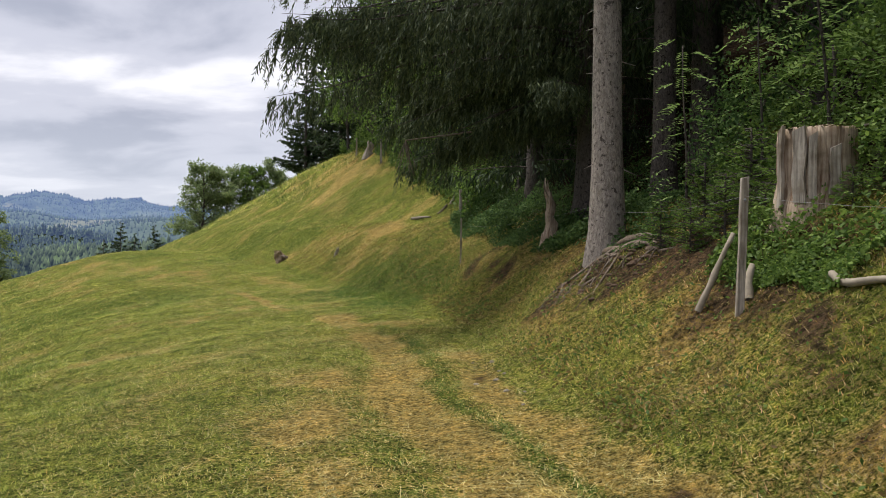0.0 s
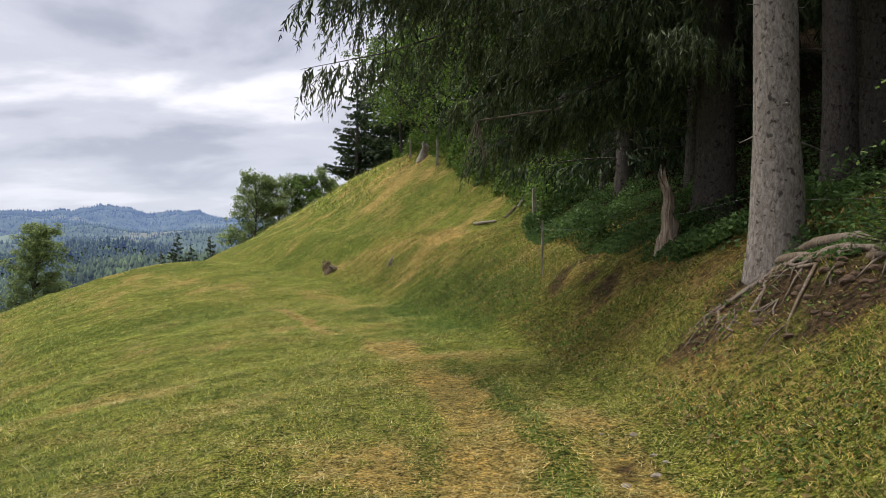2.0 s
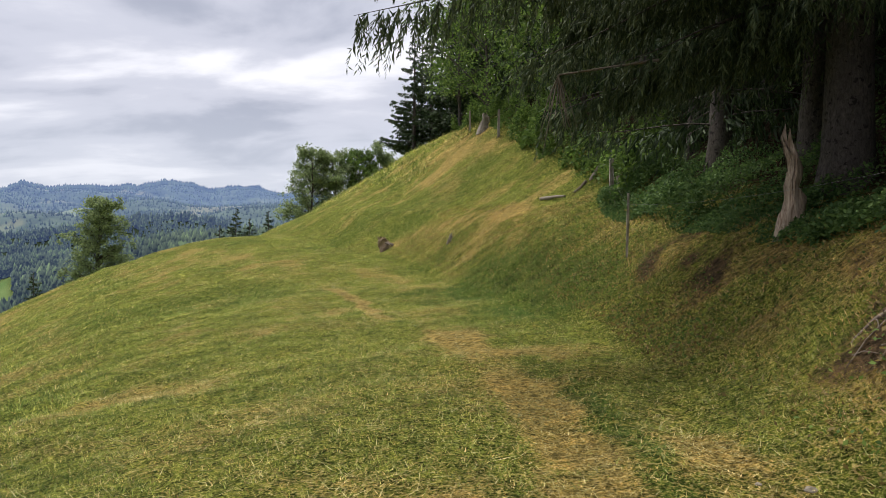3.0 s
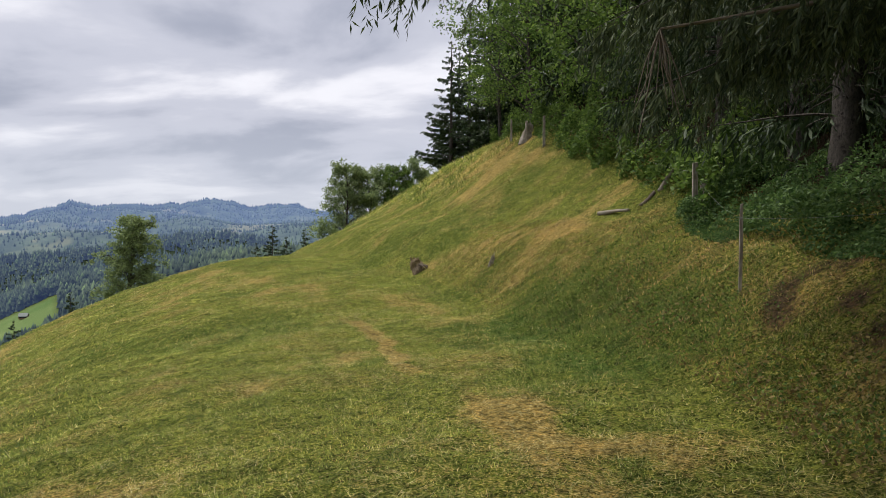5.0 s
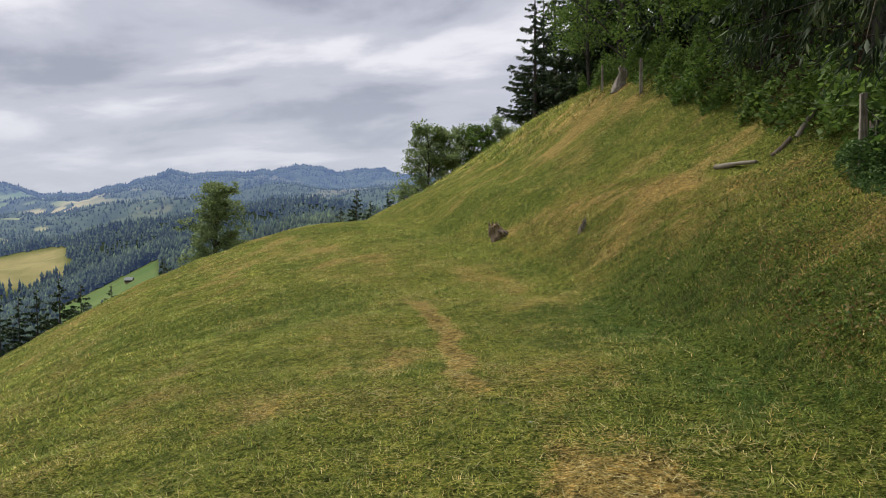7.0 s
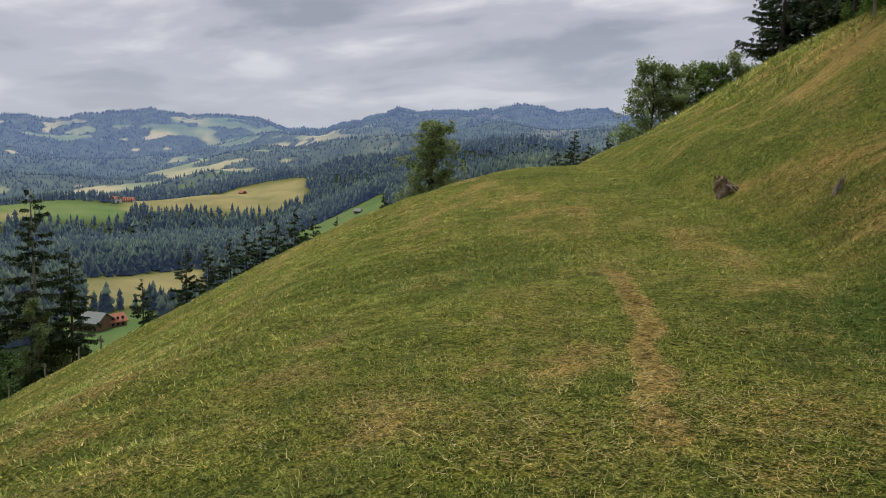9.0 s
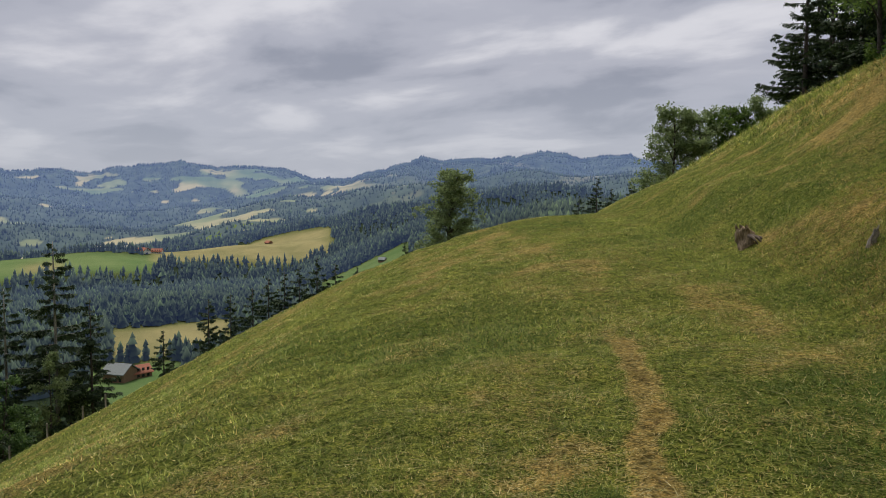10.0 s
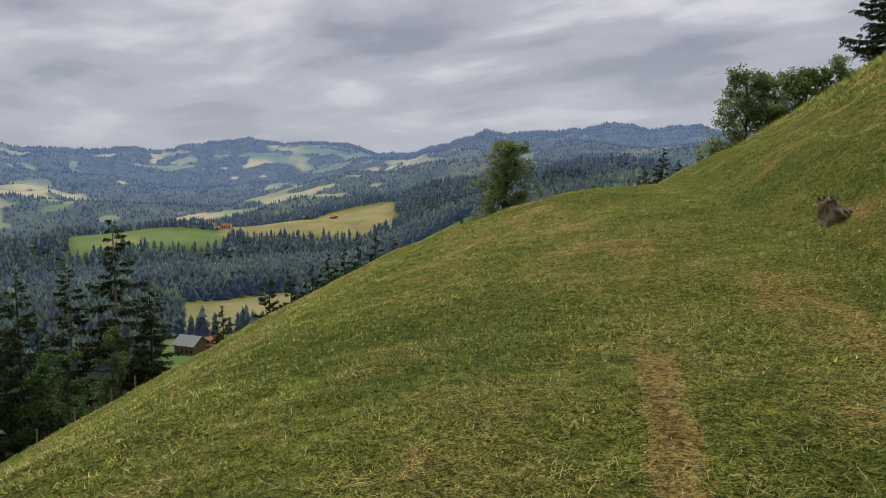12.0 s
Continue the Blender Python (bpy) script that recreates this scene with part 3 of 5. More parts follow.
def leaf_tris(rng, c, size, flat=0.5):
    """Separate leaves: one pointed kite (two triangles) at each centre."""
    n = len(c)
    nrm = unit(rng.normal(size=(n, 3)) * (1 - flat) + np.array([0, 0, 1.0]) * flat * 1.5)
    a = unit(np.cross(nrm, rng.normal(size=(n, 3))))
    b = np.cross(nrm, a)
    sz = (size * rng.uniform(0.6, 1.25, n))[:, None]
    v = np.stack([c - a * sz * 0.5, c + b * sz * 0.28 + nrm * sz * 0.06, c + a * sz * 0.5, c - b * sz * 0.28 + nrm * sz * 0.06], 1).reshape(-1, 3)
    i = np.arange(n)[:, None] * 4
    f = np.concatenate([i + [0, 1, 2], i + [0, 2, 3]], 1).reshape(-1, 3)
    return v, f


# ---- the ground ----
def grid_sheet(name, radii, angles, mat, fn, attrs_fn, close=False):
    r, a = np.meshgrid(radii, angles, indexing="ij")
    x, y = CX - r * np.sin(a), CY + r * np.cos(a)
    z = fn(x.ravel(), y.ravel())
    v = np.stack([x.ravel(), y.ravel(), z], 1)
    n, m = r.shape
    i, j = np.meshgrid(np.arange(n - 1), np.arange(m if close else m - 1), indexing="ij")
    i, j = i.ravel(), j.ravel()
    j2 = (j + 1) % m
    f = np.stack([i * m + j, (i + 1) * m + j, (i + 1) * m + j2, i * m + j2], 1)[:, ::-1]
    return mesh_object(name, v, f, mat, attrs=attrs_fn(x.ravel(), y.ravel()), smooth=True)


def ground_attrs(x, y):
    s, u = su(x, y)
    dry, bare, lush = cover(x, y)
    wood, pas, hay = land_use(x, y)
    fade = 1 - ease(90, 150, azimuth(x, y)[1])
    return {"litter": ease(forest_edge(s) + 0.3, forest_edge(s) + 1.4, u) * ease(75, 60, s), "dry": dry * fade, "bare": bare * fade, "lush": lush * fade, "wood": wood, "pasture": pas, "hay": hay}


radii = np.concatenate([np.arange(0.02, 30, 0.13), np.geomspace(30, 1500, 150)])
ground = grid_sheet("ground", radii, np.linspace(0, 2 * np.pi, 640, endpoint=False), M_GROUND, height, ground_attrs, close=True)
tagged(ground, "mown hillside meadow with dry straw tracks and bare earth", "ground", kind="structure")


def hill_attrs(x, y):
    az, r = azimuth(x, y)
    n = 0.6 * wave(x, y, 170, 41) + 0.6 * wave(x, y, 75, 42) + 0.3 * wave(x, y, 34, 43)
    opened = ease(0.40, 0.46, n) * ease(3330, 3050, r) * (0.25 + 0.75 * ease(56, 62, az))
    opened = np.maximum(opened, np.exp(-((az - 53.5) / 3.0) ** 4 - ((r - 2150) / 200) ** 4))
    # painted haze: strength of the blue emission, rising with distance
    return {"open": opened, "haze_glow": 0.10 + 0.20 * ease(1200, 3200, r)}


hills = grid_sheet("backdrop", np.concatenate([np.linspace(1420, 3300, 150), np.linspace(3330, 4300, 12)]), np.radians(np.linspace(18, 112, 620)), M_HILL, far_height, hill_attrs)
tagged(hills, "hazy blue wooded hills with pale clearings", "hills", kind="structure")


# ---- grass ----
def grass_object(name, rng, count, s_range, u_range, tall, width, label, mat=None, keep=None, straw=False, clump=1, spread=0.04):
    """Blades of grass strewn over a stretch of the meadow, singly or in tufts of clump blades each."""
    seeds = count // clump
    s = np.repeat(rng.uniform(*s_range, seeds), clump) + (rng.normal(size=seeds * clump) * spread if clump > 1 else 0)
    u = np.repeat(rng.uniform(*u_range, seeds), clump) + (rng.normal(size=seeds * clump) * spread if clump > 1 else 0)
    own = np.repeat(rng.random(seeds), clump)
    way = np.repeat(rng.uniform(0, 2 * np.pi, seeds), clump)
    idx = np.clip(np.searchsorted(S_AT, s + S_ZERO) - 1, 0, len(SEG) - 1)
    d = SEG[idx] / SEG_L[idx][:, None]
    base = TOE[idx] + d * (s + S_ZERO - S_AT[idx])[:, None]
    x, y = base[:, 0] + d[:, 1] * u, base[:, 1] - d[:, 0] * u
    ok = u < forest_edge(s) + 0.9
    if keep is not None:
        ok &= keep(s, u)
    x, y, s, u, own, way = x[ok], y[ok], s[ok], u[ok], own[ok], way[ok]
    dry, bare, lush = cover(x, y)
    ok = rng.random(len(x)) > bare * 0.93
    if straw:
        ok &= rng.random(len(x)) < 0.12 + 1.3 * dry
    x, y, dry, lush, u, own, way = x[ok], y[ok], dry[ok], lush[ok], u[ok], own[ok], way[ok]
    n = len(x)
    # tufts: some stand taller and darker, some are short and bleached
    tone = 0.5 + 0.40 * wave(x, y, 0.11, 81) + 0.32 * wave(x, y, 0.32, 82) + 0.2 * wave(x, y, 1.3, 83)
    if clump > 1:
        tone = 0.45 * tone + 0.55 * own
    tone = np.clip(tone, 0, 1)
    z = height(x, y) - 0.008
    b = np.stack([x, y, z], 1)
    ang = rng.uniform(0, 2 * np.pi, n) if not straw else way + rng.normal(size=n) * 0.5
    lean = np.minimum(rng.uniform(0.5, 1.4, n) + 0.4 * dry, 1.5)
    h = tall * rng.uniform(0.5, 1.3, n) * (1 + 0.25 * lush) * (1 - 0.25 * dry) * (1.45 - 0.9 * tone)
    if straw:
        lean = rng.uniform(1.35, 1.52, n)
        b[:, 2] += 0.02
        dry = np.full(n, 1.0)
        tone = 0.30 + 0.36 * tone
    side = np.stack([np.cos(ang), np.sin(ang), 0 * ang], 1) * (width * rng.uniform(0.6, 1.3, n))[:, None]
    a2 = ang + rng.uniform(0.9, 2.2, n)
    tip = np.stack([np.cos(a2) * np.sin(lean), np.sin(a2) * np.sin(lean), np.cos(lean)], 1) * h[:, None]
    v = np.stack([b - side * 0.5, b + side * 0.5, b + tip], 1).reshape(-1, 3)
    rnd_dry = (rng.random(n) < np.clip(dry * 1.05, 0, 0.97)).astype(float)
    ob = mesh_object(name, v, np.arange(n * 3).reshape(-1, 3), mat or M_GRASS, attrs={"dry": np.repeat(rnd_dry, 3), "lush": np.repeat(lush, 3), "tone": np.repeat(tone, 3)})
    return tagged(ob, label, "straw" if straw else "grass", kind="stuff")


rg = np.random.default_rng(5)
def not_near(s, u):
    return ~((s > 2.5) & (s < 27) & (u > -6) & (u < 1.9))


def not_mid(s, u):
    return ~((s > 4) & (s < 38) & (u > -14) & (u < 4))


grass_object("grass", rg, 330000, (2.5, 27), (-6.0, 1.9), 0.046, 0.0068, "short mown grass mixed with dry straw beside the track")
grass_object("grass_tufts", rg, 250000, (2.5, 29), (-6.5, 1.9), 0.056, 0.0075, "uneven tufts of green meadow grass", clump=10, spread=0.045)
grass_object("grass", rg, 170000, (4, 38), (-14, 4.0), 0.055, 0.012, "short green grass on the sloping meadow", keep=not_near)
grass_object("grass_tufts", rg, 200000, (6, 46), (-15, 6.0), 0.085, 0.016, "coarse tufts of grass over the sloping meadow", keep=not_near, clump=8, spread=0.08)
grass_object("grass", rg, 90000, (6, 60), (-30, 10), 0.08, 0.026, "coarse mown grass over the far meadow", keep=not_mid)
grass_object("grass", rg, 16000, (42, 62), (4.5, 12), 0.26, 0.03, "tall unmown grass along the crest of the hill")
grass_object("grass_tufts", rg, 150000, (5, 34), (0.25, 2.8), 0.075, 0.0085, "longer grass and weeds hanging over the bank", mat=M_LONG, clump=16, spread=0.055)
# loose straws of cut hay, single and in wisps
grass_object("straw", rg, 40000, (3, 29), (-4.5, 1.6), 0.13, 0.0045, "loose straws of cut hay lying on the track", straw=True)
grass_object("hay_wisps", rg, 40000, (3, 36), (-6.0, 1.2), 0.14, 0.005, "wisps of pale cut hay left on the mown meadow", straw=True, clump=26, spread=0.08)


# ---- undergrowth on the bank ----
def undergrowth(name, rng, count, s_range, above, leaf, mound, mat, label, spread=1.6):
    s = rng.uniform(*s_range, count)
    u = forest_edge(s) + above + rng.gamma(1.2, spread * 0.6, count) - 0.25
    idx = np.clip(np.searchsorted(S_AT, s + S_ZERO) - 1, 0, len(SEG) - 1)
    d = SEG[idx] / SEG_L[idx][:, None]
    base = TOE[idx] + d * (s + S_ZERO - S_AT[idx])[:, None]
    x, y = base[:, 0] + d[:, 1] * u, base[:, 1] - d[:, 0] * u
    top = mound * np.clip(0.35 + 0.6 * wave(x, y, 1.1, 51) + 0.5 * wave(x, y, 0.45, 52), 0.05, 1.4)
    ok = rng.random(count) < np.clip(0.65 + 0.9 * wave(x, y, 0.7, 53), 0.05, 1)
    x, y, top = x[ok], y[ok], top[ok]
    z = height(x, y) + top * rng.random(len(x)) ** 0.45
    v, f = leaf_tris(rng, np.stack([x, y, z], 1), np.full(len(x), leaf), 0.45)
    return tagged(mesh_object(name, v, f, mat), label, "undergrowth", kind="stuff")


undergrowth("bramble_undergrowth", rg, 80000, (12.6, 24), 0.1, 0.06, 0.6, M_LEAF_DARK, "dark green brambles and low leaves under the forest edge")
undergrowth("herb_undergrowth", rg, 60000, (2, 13), 0.75, 0.06, 0.9, M_LEAF, "bright green leafy herbs around the old stump")
undergrowth("herb_undergrowth", rg, 7000, (8.6, 10.4), -0.1, 0.055, 0.45, M_LEAF, "fresh green herbs growing in front of the old stump", 0.35)
undergrowth("hazel_undergrowth", rg, 42000, (23, 48), 0.4, 0.13, 1.6, M_LEAF, "leafy green scrub along the forest edge on the hill", 1.4)


undergrowth("bank_herbs", rg, 15000, (4, 27), -1.3, 0.04, 0.10, M_LEAF, "low green herbs and clover covering the bank", 1.3)
undergrowth("bank_herbs", rg, 15000, (4, 27), -1.4, 0.045, 0.08, M_HERB_DRY, "withered brown herbs and old leaves on the bank", 1.3)


# ---- trees ----
def spruce_crown(rng, h, base, radius, per_m, droop, twig, k, width, hang, top_pow=0.8, sector=None, extra=(), shoot=None):
    """Crown of a spruce: drooping branches in whorls with hanging needled twigs. Returns needles and the wood of the limbs."""
    n_b = int((h - base) * per_m)
    zs = base + (h - base) * (np.arange(n_b) + rng.random(n_b)) / n_b
    ps, ds, ls, limbs = [], [], [], []
    for z, given in [(z, None) for z in zs] + [(q[0], q) for q in extra]:
        f = (z - base) / (h - base)
        f = min(1.0, max(0.0, f))
        ln = radius * (1 - f) ** top_pow * rng.uniform(0.7, 1.12) + 0.12
        if f < 0.08:
            ln *= 0.85
        az = rng.uniform(0, 2 * np.pi) if sector is None or f > 0.5 else rng.uniform(*sector)
        o = np.array([np.cos(az), np.sin(az), 0])
        sd = np.array([-o[1], o[0], 0])
        t = np.linspace(0, 1, 6)
        dr = droop * rng.uniform(0.7, 1.25)
        if given:
            ln, dr = given[2], given[3]
            o = np.array([np.cos(given[1]), np.sin(given[1]), 0])
            sd = np.array([-o[1], o[0], 0])
        curve = np.array([0, 0, z]) + np.outer(t * ln, o) + np.outer(ln * (0.18 * t - dr * t ** 1.7 + 0.12 * t ** 5), [0, 0, 1])
        limbs.append(tube_arrays(curve, np.linspace(0.008 + 0.006 * ln, 0.003, 6), 4, cap=False))
        m = max(3, int(ln * twig[0] * (1.5 if given else 1.0)))
        tt = rng.uniform(0.12, 1.0, m)
        p = np.stack([np.interp(tt, t, curve[:, c]) for c in range(3)], 1)
        if shoot:
            side_l = rng.normal(size=m) * 0.16 * ln * (1.05 - tt) ** 0.7
            p += sd * side_l[:, None] - np.array([0, 0, 0.25]) * np.abs(side_l)[:, None]
        sgn = rng.choice([-1, 1], m)[:, None]
        d = unit(o * rng.uniform(0.2, 0.9, m)[:, None] + sd * sgn * rng.uniform(0.1, 1.0, m)[:, None] * (1 - 0.45 * hang) + np.array([0, 0, -1.0]) * (hang * rng.uniform(0.4, 1.5, m))[:, None])
        ps.append(p)
        ds.append(d)
        ls.append(twig[1] * rng.uniform(0.5, 1.2, m) * (1.1 - 0.5 * tt) * min(1.0, 0.16 + ln / radius))
    p, d, ln = np.vstack(ps), np.vstack(ds), np.concatenate(ls)
    if shoot:
        return shoot_tris(rng, p, d, ln, *shoot), join_arrays(limbs)
    return twig_tris(rng, p, d, ln, k, width), join_arrays(limbs)


def trunk_arrays(rng, h, r, lean=(0, 0), flare=1.5, sides=14, bump=0.05, n=14):
    t = np.linspace(0, 1, n) ** 1.6
    pts = np.stack([lean[0] * t * h, lean[1] * t * h, t * (h + 0.7) - 0.7], 1)
    rad = r * (1 - 0.93 * t) * (1 + (flare - 1) * np.exp(-np.maximum(t * h - 0.55, 0) / 0.35)) + 0.01
    return tube_arrays(pts, rad, sides, bump, int(rng.integers(1e6)))


def make_spruce(place, rng, h, r, base, radius, label, detail=1.0, droop=0.35, hang=0.8, group="", mat_bark=None, mat_leaf=None, lean=(0, 0), sector=None, extra=(), stubs=True, per_m=7.0, twig=(16, 0.42), k=5, width=0.05, rz=0, top_pow=0.8, flare=1.5, stub_len=0.9, shoot=None):
    e = thing("spruce_tree", place, label, "tree", group, rz)
    wood_items = [trunk_arrays(rng, h, r, lean, flare)]
    (v, f), limb_a = spruce_crown(rng, h, base, radius, per_m, droop, twig, k, width, hang, top_pow, sector, extra, shoot)
    mesh_object("crown", v, f, mat_leaf or M_SPRUCE, e)
    wood_items.append(limb_a)
    if stubs:
        items = []
        for _ in range(int(26 * detail)):
            z, az, ln = rng.uniform(0.8, base + 1), rng.uniform(0, 6.28), rng.uniform(0.1, stub_len)
            o = np.array([np.cos(az), np.sin(az), rng.uniform(-0.4, 0.25)])
            items.append(tube_arrays(np.array([[0, 0, z], [0, 0, z] + o * ln * 0.5, [0, 0, z] + o * ln + [0, 0, -0.1 * ln]]) + [lean[0] * z, lean[1] * z, 0], [0.014, 0.009, 0.003], 4, cap=False))
        wood_items += items
    v, f = join_arrays(wood_items)
    mesh_object("trunk", v, f, mat_bark or M_BARK_DARK, e, smooth=True)
    return e


def branch_tree(rng, h, r, spread, start, n_limbs, leaf_n, leaf, cluster, lean=0.0, top=1.0):
    """Broadleaved tree: trunk, limbs, and the centres of its leaf clusters."""
    items = []
    t = np.linspace(0, 1, 8)
    ph = rng.uniform(0, 6.28)
    spine = np.stack([0.03 * h * np.sin(t * 4 + ph) * t, 0.03 * h * np.cos(t * 3 + ph) * t, t * h * 0.92 - 0.2], 1)
    items.append(tube_arrays(spine, r * (1 - 0.9 * t) + 0.01, 8, 0.05, 1))
    cs = []
    for i in range(n_limbs):
        f = start + (0.97 - start) * (i + rng.random()) / n_limbs
        p0 = np.array([np.interp(f, t, spine[:, c]) for c in range(3)])
        az = rng.uniform(0, 6.28)
        ln = spread * rng.uniform(0.65, 1.1) * (1 - 0.75 * max(0, (f - 0.45) / 0.55) ** 1.5 * top)
        o = np.array([np.cos(az), np.sin(az), rng.uniform(0.15, 0.9)])
        tt = np.linspace(0, 1, 5)
        c = p0 + np.outer(tt * ln, o) + np.outer(ln * 0.15 * np.sin(tt * 3), [0, 0, 1]) + rng.normal(size=(5, 3)) * 0.05 * ln * tt[:, None]
        items.append(tube_arrays(c, r * 0.35 * (1 - 0.85 * tt) * (1 - 0.5 * f) + 0.006, 5, cap=False))
        for q in (0.45, 0.65, 0.85, 1.0):
            pc = np.array([np.interp(q, tt, c[:, a]) for a in range(3)])
            for _ in range(3):
                cs.append(pc + rng.normal(size=3) * ln * 0.16)
    cs = np.array(cs)
    pick = cs[rng.integers(0, len(cs), leaf_n)]
    size = cluster * rng.uniform(0.4, 1.0, leaf_n)[:, None]
    pts = pick + unit(rng.normal(size=(leaf_n, 3))) * size * rng.random((leaf_n, 1)) ** 0.5 * [1, 1, 0.7]
    return join_arrays(items), leaf_tris(rng, pts, np.full(leaf_n, leaf), 0.35)


def make_broadleaf(name, place, rng, h, r, spread, start, n_limbs, leaf_n, leaf, cluster, mat, label, group="", bark=None, top=1.0):
    e = thing(name, place, label, "tree", group)
    wood_a, leaf_a = branch_tree(rng, h, r, spread, start, n_limbs, leaf_n, leaf, cluster, top=top)
    mesh_object("trunk", *wood_a, bark or M_BARK_DARK, e, smooth=True)
    mesh_object("crown", *leaf_a, mat, e)
    return e


rt = np.random.default_rng(11)
# the tall spruce on the bank, bare of branches low down, and the one behind with the hanging curtain
TRUNK = (2.06, 7.75)
make_spruce((*TRUNK, z_at(*TRUNK) - 0.05), rt, 19, 0.212, 6.0, 3.6, "tall spruce with scaly grey-brown bark standing on the bank", mat_bark=M_BARK, lean=(-0.012, 0.0), flare=1.65, stub_len=0.4, detail=2.2, per_m=4.5, twig=(16, 0.6), k=4, width=0.06, droop=0.45, hang=1.1)
HANG = (1.45, 11.4)
# curtain of the old spruce: limbs as height, direction, length and droop
rc = np.random.default_rng(14)
CURTAIN = [(rc.uniform(2.9, 4.6), rc.uniform(3.55, 3.95), rc.uniform(4.6, 5.9), rc.uniform(0.40, 0.54)) for _ in range(9)]
CURTAIN += [(rc.uniform(2.0, 3.6), rc.uniform(3.1, 3.55), rc.uniform(2.6, 3.7), rc.uniform(0.45, 0.62)) for _ in range(10)]
CURTAIN += [(rc.uniform(2.2, 4.4), rc.uniform(2.4, 3.2), rc.uniform(2.8, 4.8), rc.uniform(0.4, 0.6)) for _ in range(7)]
CURTAIN += [(rc.uniform(2.0, 4.2), rc.uniform(3.9, 4.6), rc.uniform(2.2, 3.6), rc.uniform(0.35, 0.5)) for _ in range(3)]
hang_tree = make_spruce((*HANG, z_at(*HANG) - 0.05), rt, 21, 0.27, 4.2, 4.8, "old spruce with long drooping branches hanging over the meadow", droop=0.48, hang=2.2, per_m=3, twig=(20, 0.8), sector=(1.7, 5.0), extra=CURTAIN, shoot=(26, 0.12), mat_leaf=M_CURTAIN)

rd = np.random.default_rng(15)
origin = np.array([*HANG, z_at(*HANG) - 0.05])
fork = np.array([-1.7, 10.2, 3.3]) - origin
twigs = [tube_arrays(np.array([fork - (fork - [0, 0, fork[2] + 0.5]) * 0.35, fork]), [0.02, 0.012], 5, cap=False)]
for _ in range(13):
    dv = np.array([rd.uniform(-0.22, 0.25), rd.uniform(-0.2, 0.2), -rd.uniform(0.4, 1.0)])
    twigs.append(tube_arrays(np.array([fork, fork + dv * 0.45 + rd.normal(size=3) * 0.03, fork + dv]), [0.008, 0.006, 0.002], 4, cap=False))
mesh_object("dead_twig", *join_arrays(twigs), M_DEADTWIG, hang_tree, "bleached dead twigs hanging in the curtain")

# trees of the dark wood behind
def wood_variant(seed, h, base, radius, fine):
    r0 = np.random.default_rng(seed)
    return make_spruce((0, 0, -300), r0, h, 0.2, base, radius, "tall dark spruce in the dense wood", group="spruces of the wood", per_m=5.0, twig=fine[0], k=fine[1], width=fine[2], detail=1.3, droop=0.4, hang=1.1, shoot=fine[3])


COARSE, FINE = ((12, 0.8), 3, 0.14, None), ((26, 0.65), 5, 0.055, (6, 0.2))
variants = [wood_variant(100, 19, 3.4, 3.4, COARSE), wood_variant(101, 22, 4.2, 3.6, COARSE), wood_variant(102, 13, 0.5, 2.6, COARSE), wood_variant(103, 18, 3.0, 3.3, FINE), wood_variant(104, 12, 0.6, 2.5, FINE)]
fixed = [(4.9, 9.6, 0), (5.6, 12.5, 1), (7.0, 7.0, 2), (1.15, 13.6, 3), (-0.3, 15.6, 4), (2.75, 9.3, 3), (3.35, 10.6, 3), (-1.0, 18.0, 4), (-2.6, 21.2, 4), (3.6, 13.0, 3)]
spots = list(fixed)
for col in range(20):
    s = 3 + col * 2.1 + rt.uniform(-0.5, 0.5)
    u = float(forest_edge(s)) + 2.9 + rt.uniform(-0.4, 0.5) + (1.0 if s < 15 else 0.0)
    x, y = at_su(s, u)
    if all((x - a) ** 2 + (y - b) ** 2 > 1.4 for a, b, _ in spots) and (x - TRUNK[0]) ** 2 + (y - TRUNK[1]) ** 2 > 3 and (x - HANG[0]) ** 2 + (y - HANG[1]) ** 2 > 2:
        spots.append((x, y, 4 if s < 30 else 2))
for row in range(5):
    for col in range(17):
        s = 2 + col * 3.0 + rt.uniform(-0.9, 0.9)
        u = float(forest_edge(s)) + 3.2 + row * 2.9 + rt.uniform(-0.9, 0.9) + (0.8 if s < 18 else 0.0)
        x, y = at_su(s, u)
        if all((x - a) ** 2 + (y - b) ** 2 > 3.2 for a, b, _ in spots) and (x - TRUNK[0]) ** 2 + (y - TRUNK[1]) ** 2 > 3 and (x - HANG[0]) ** 2 + (y - HANG[1]) ** 2 > 3:
            spots.append((x, y, int(rt.integers(0, 3))))
for i, (x, y, k) in enumerate(spots):
    m = pose(x, y, z_at(x, y) - 0.1, 0, 0, rt.uniform(0, 360)) @ Matrix.Scale(rt.uniform(0.85, 1.12), 4)
    if i < 5:
        variants[i].matrix_world = m
    else:
        copy_thing(variants[k], m)


# conifers on the crest of the hill
def crest_place(az, dist, eye=(-0.72, 4.507)):
    return eye[0] - dist * math.sin(radians(az)), eye[1] + dist * math.cos(radians(az))


crest_spruce = None
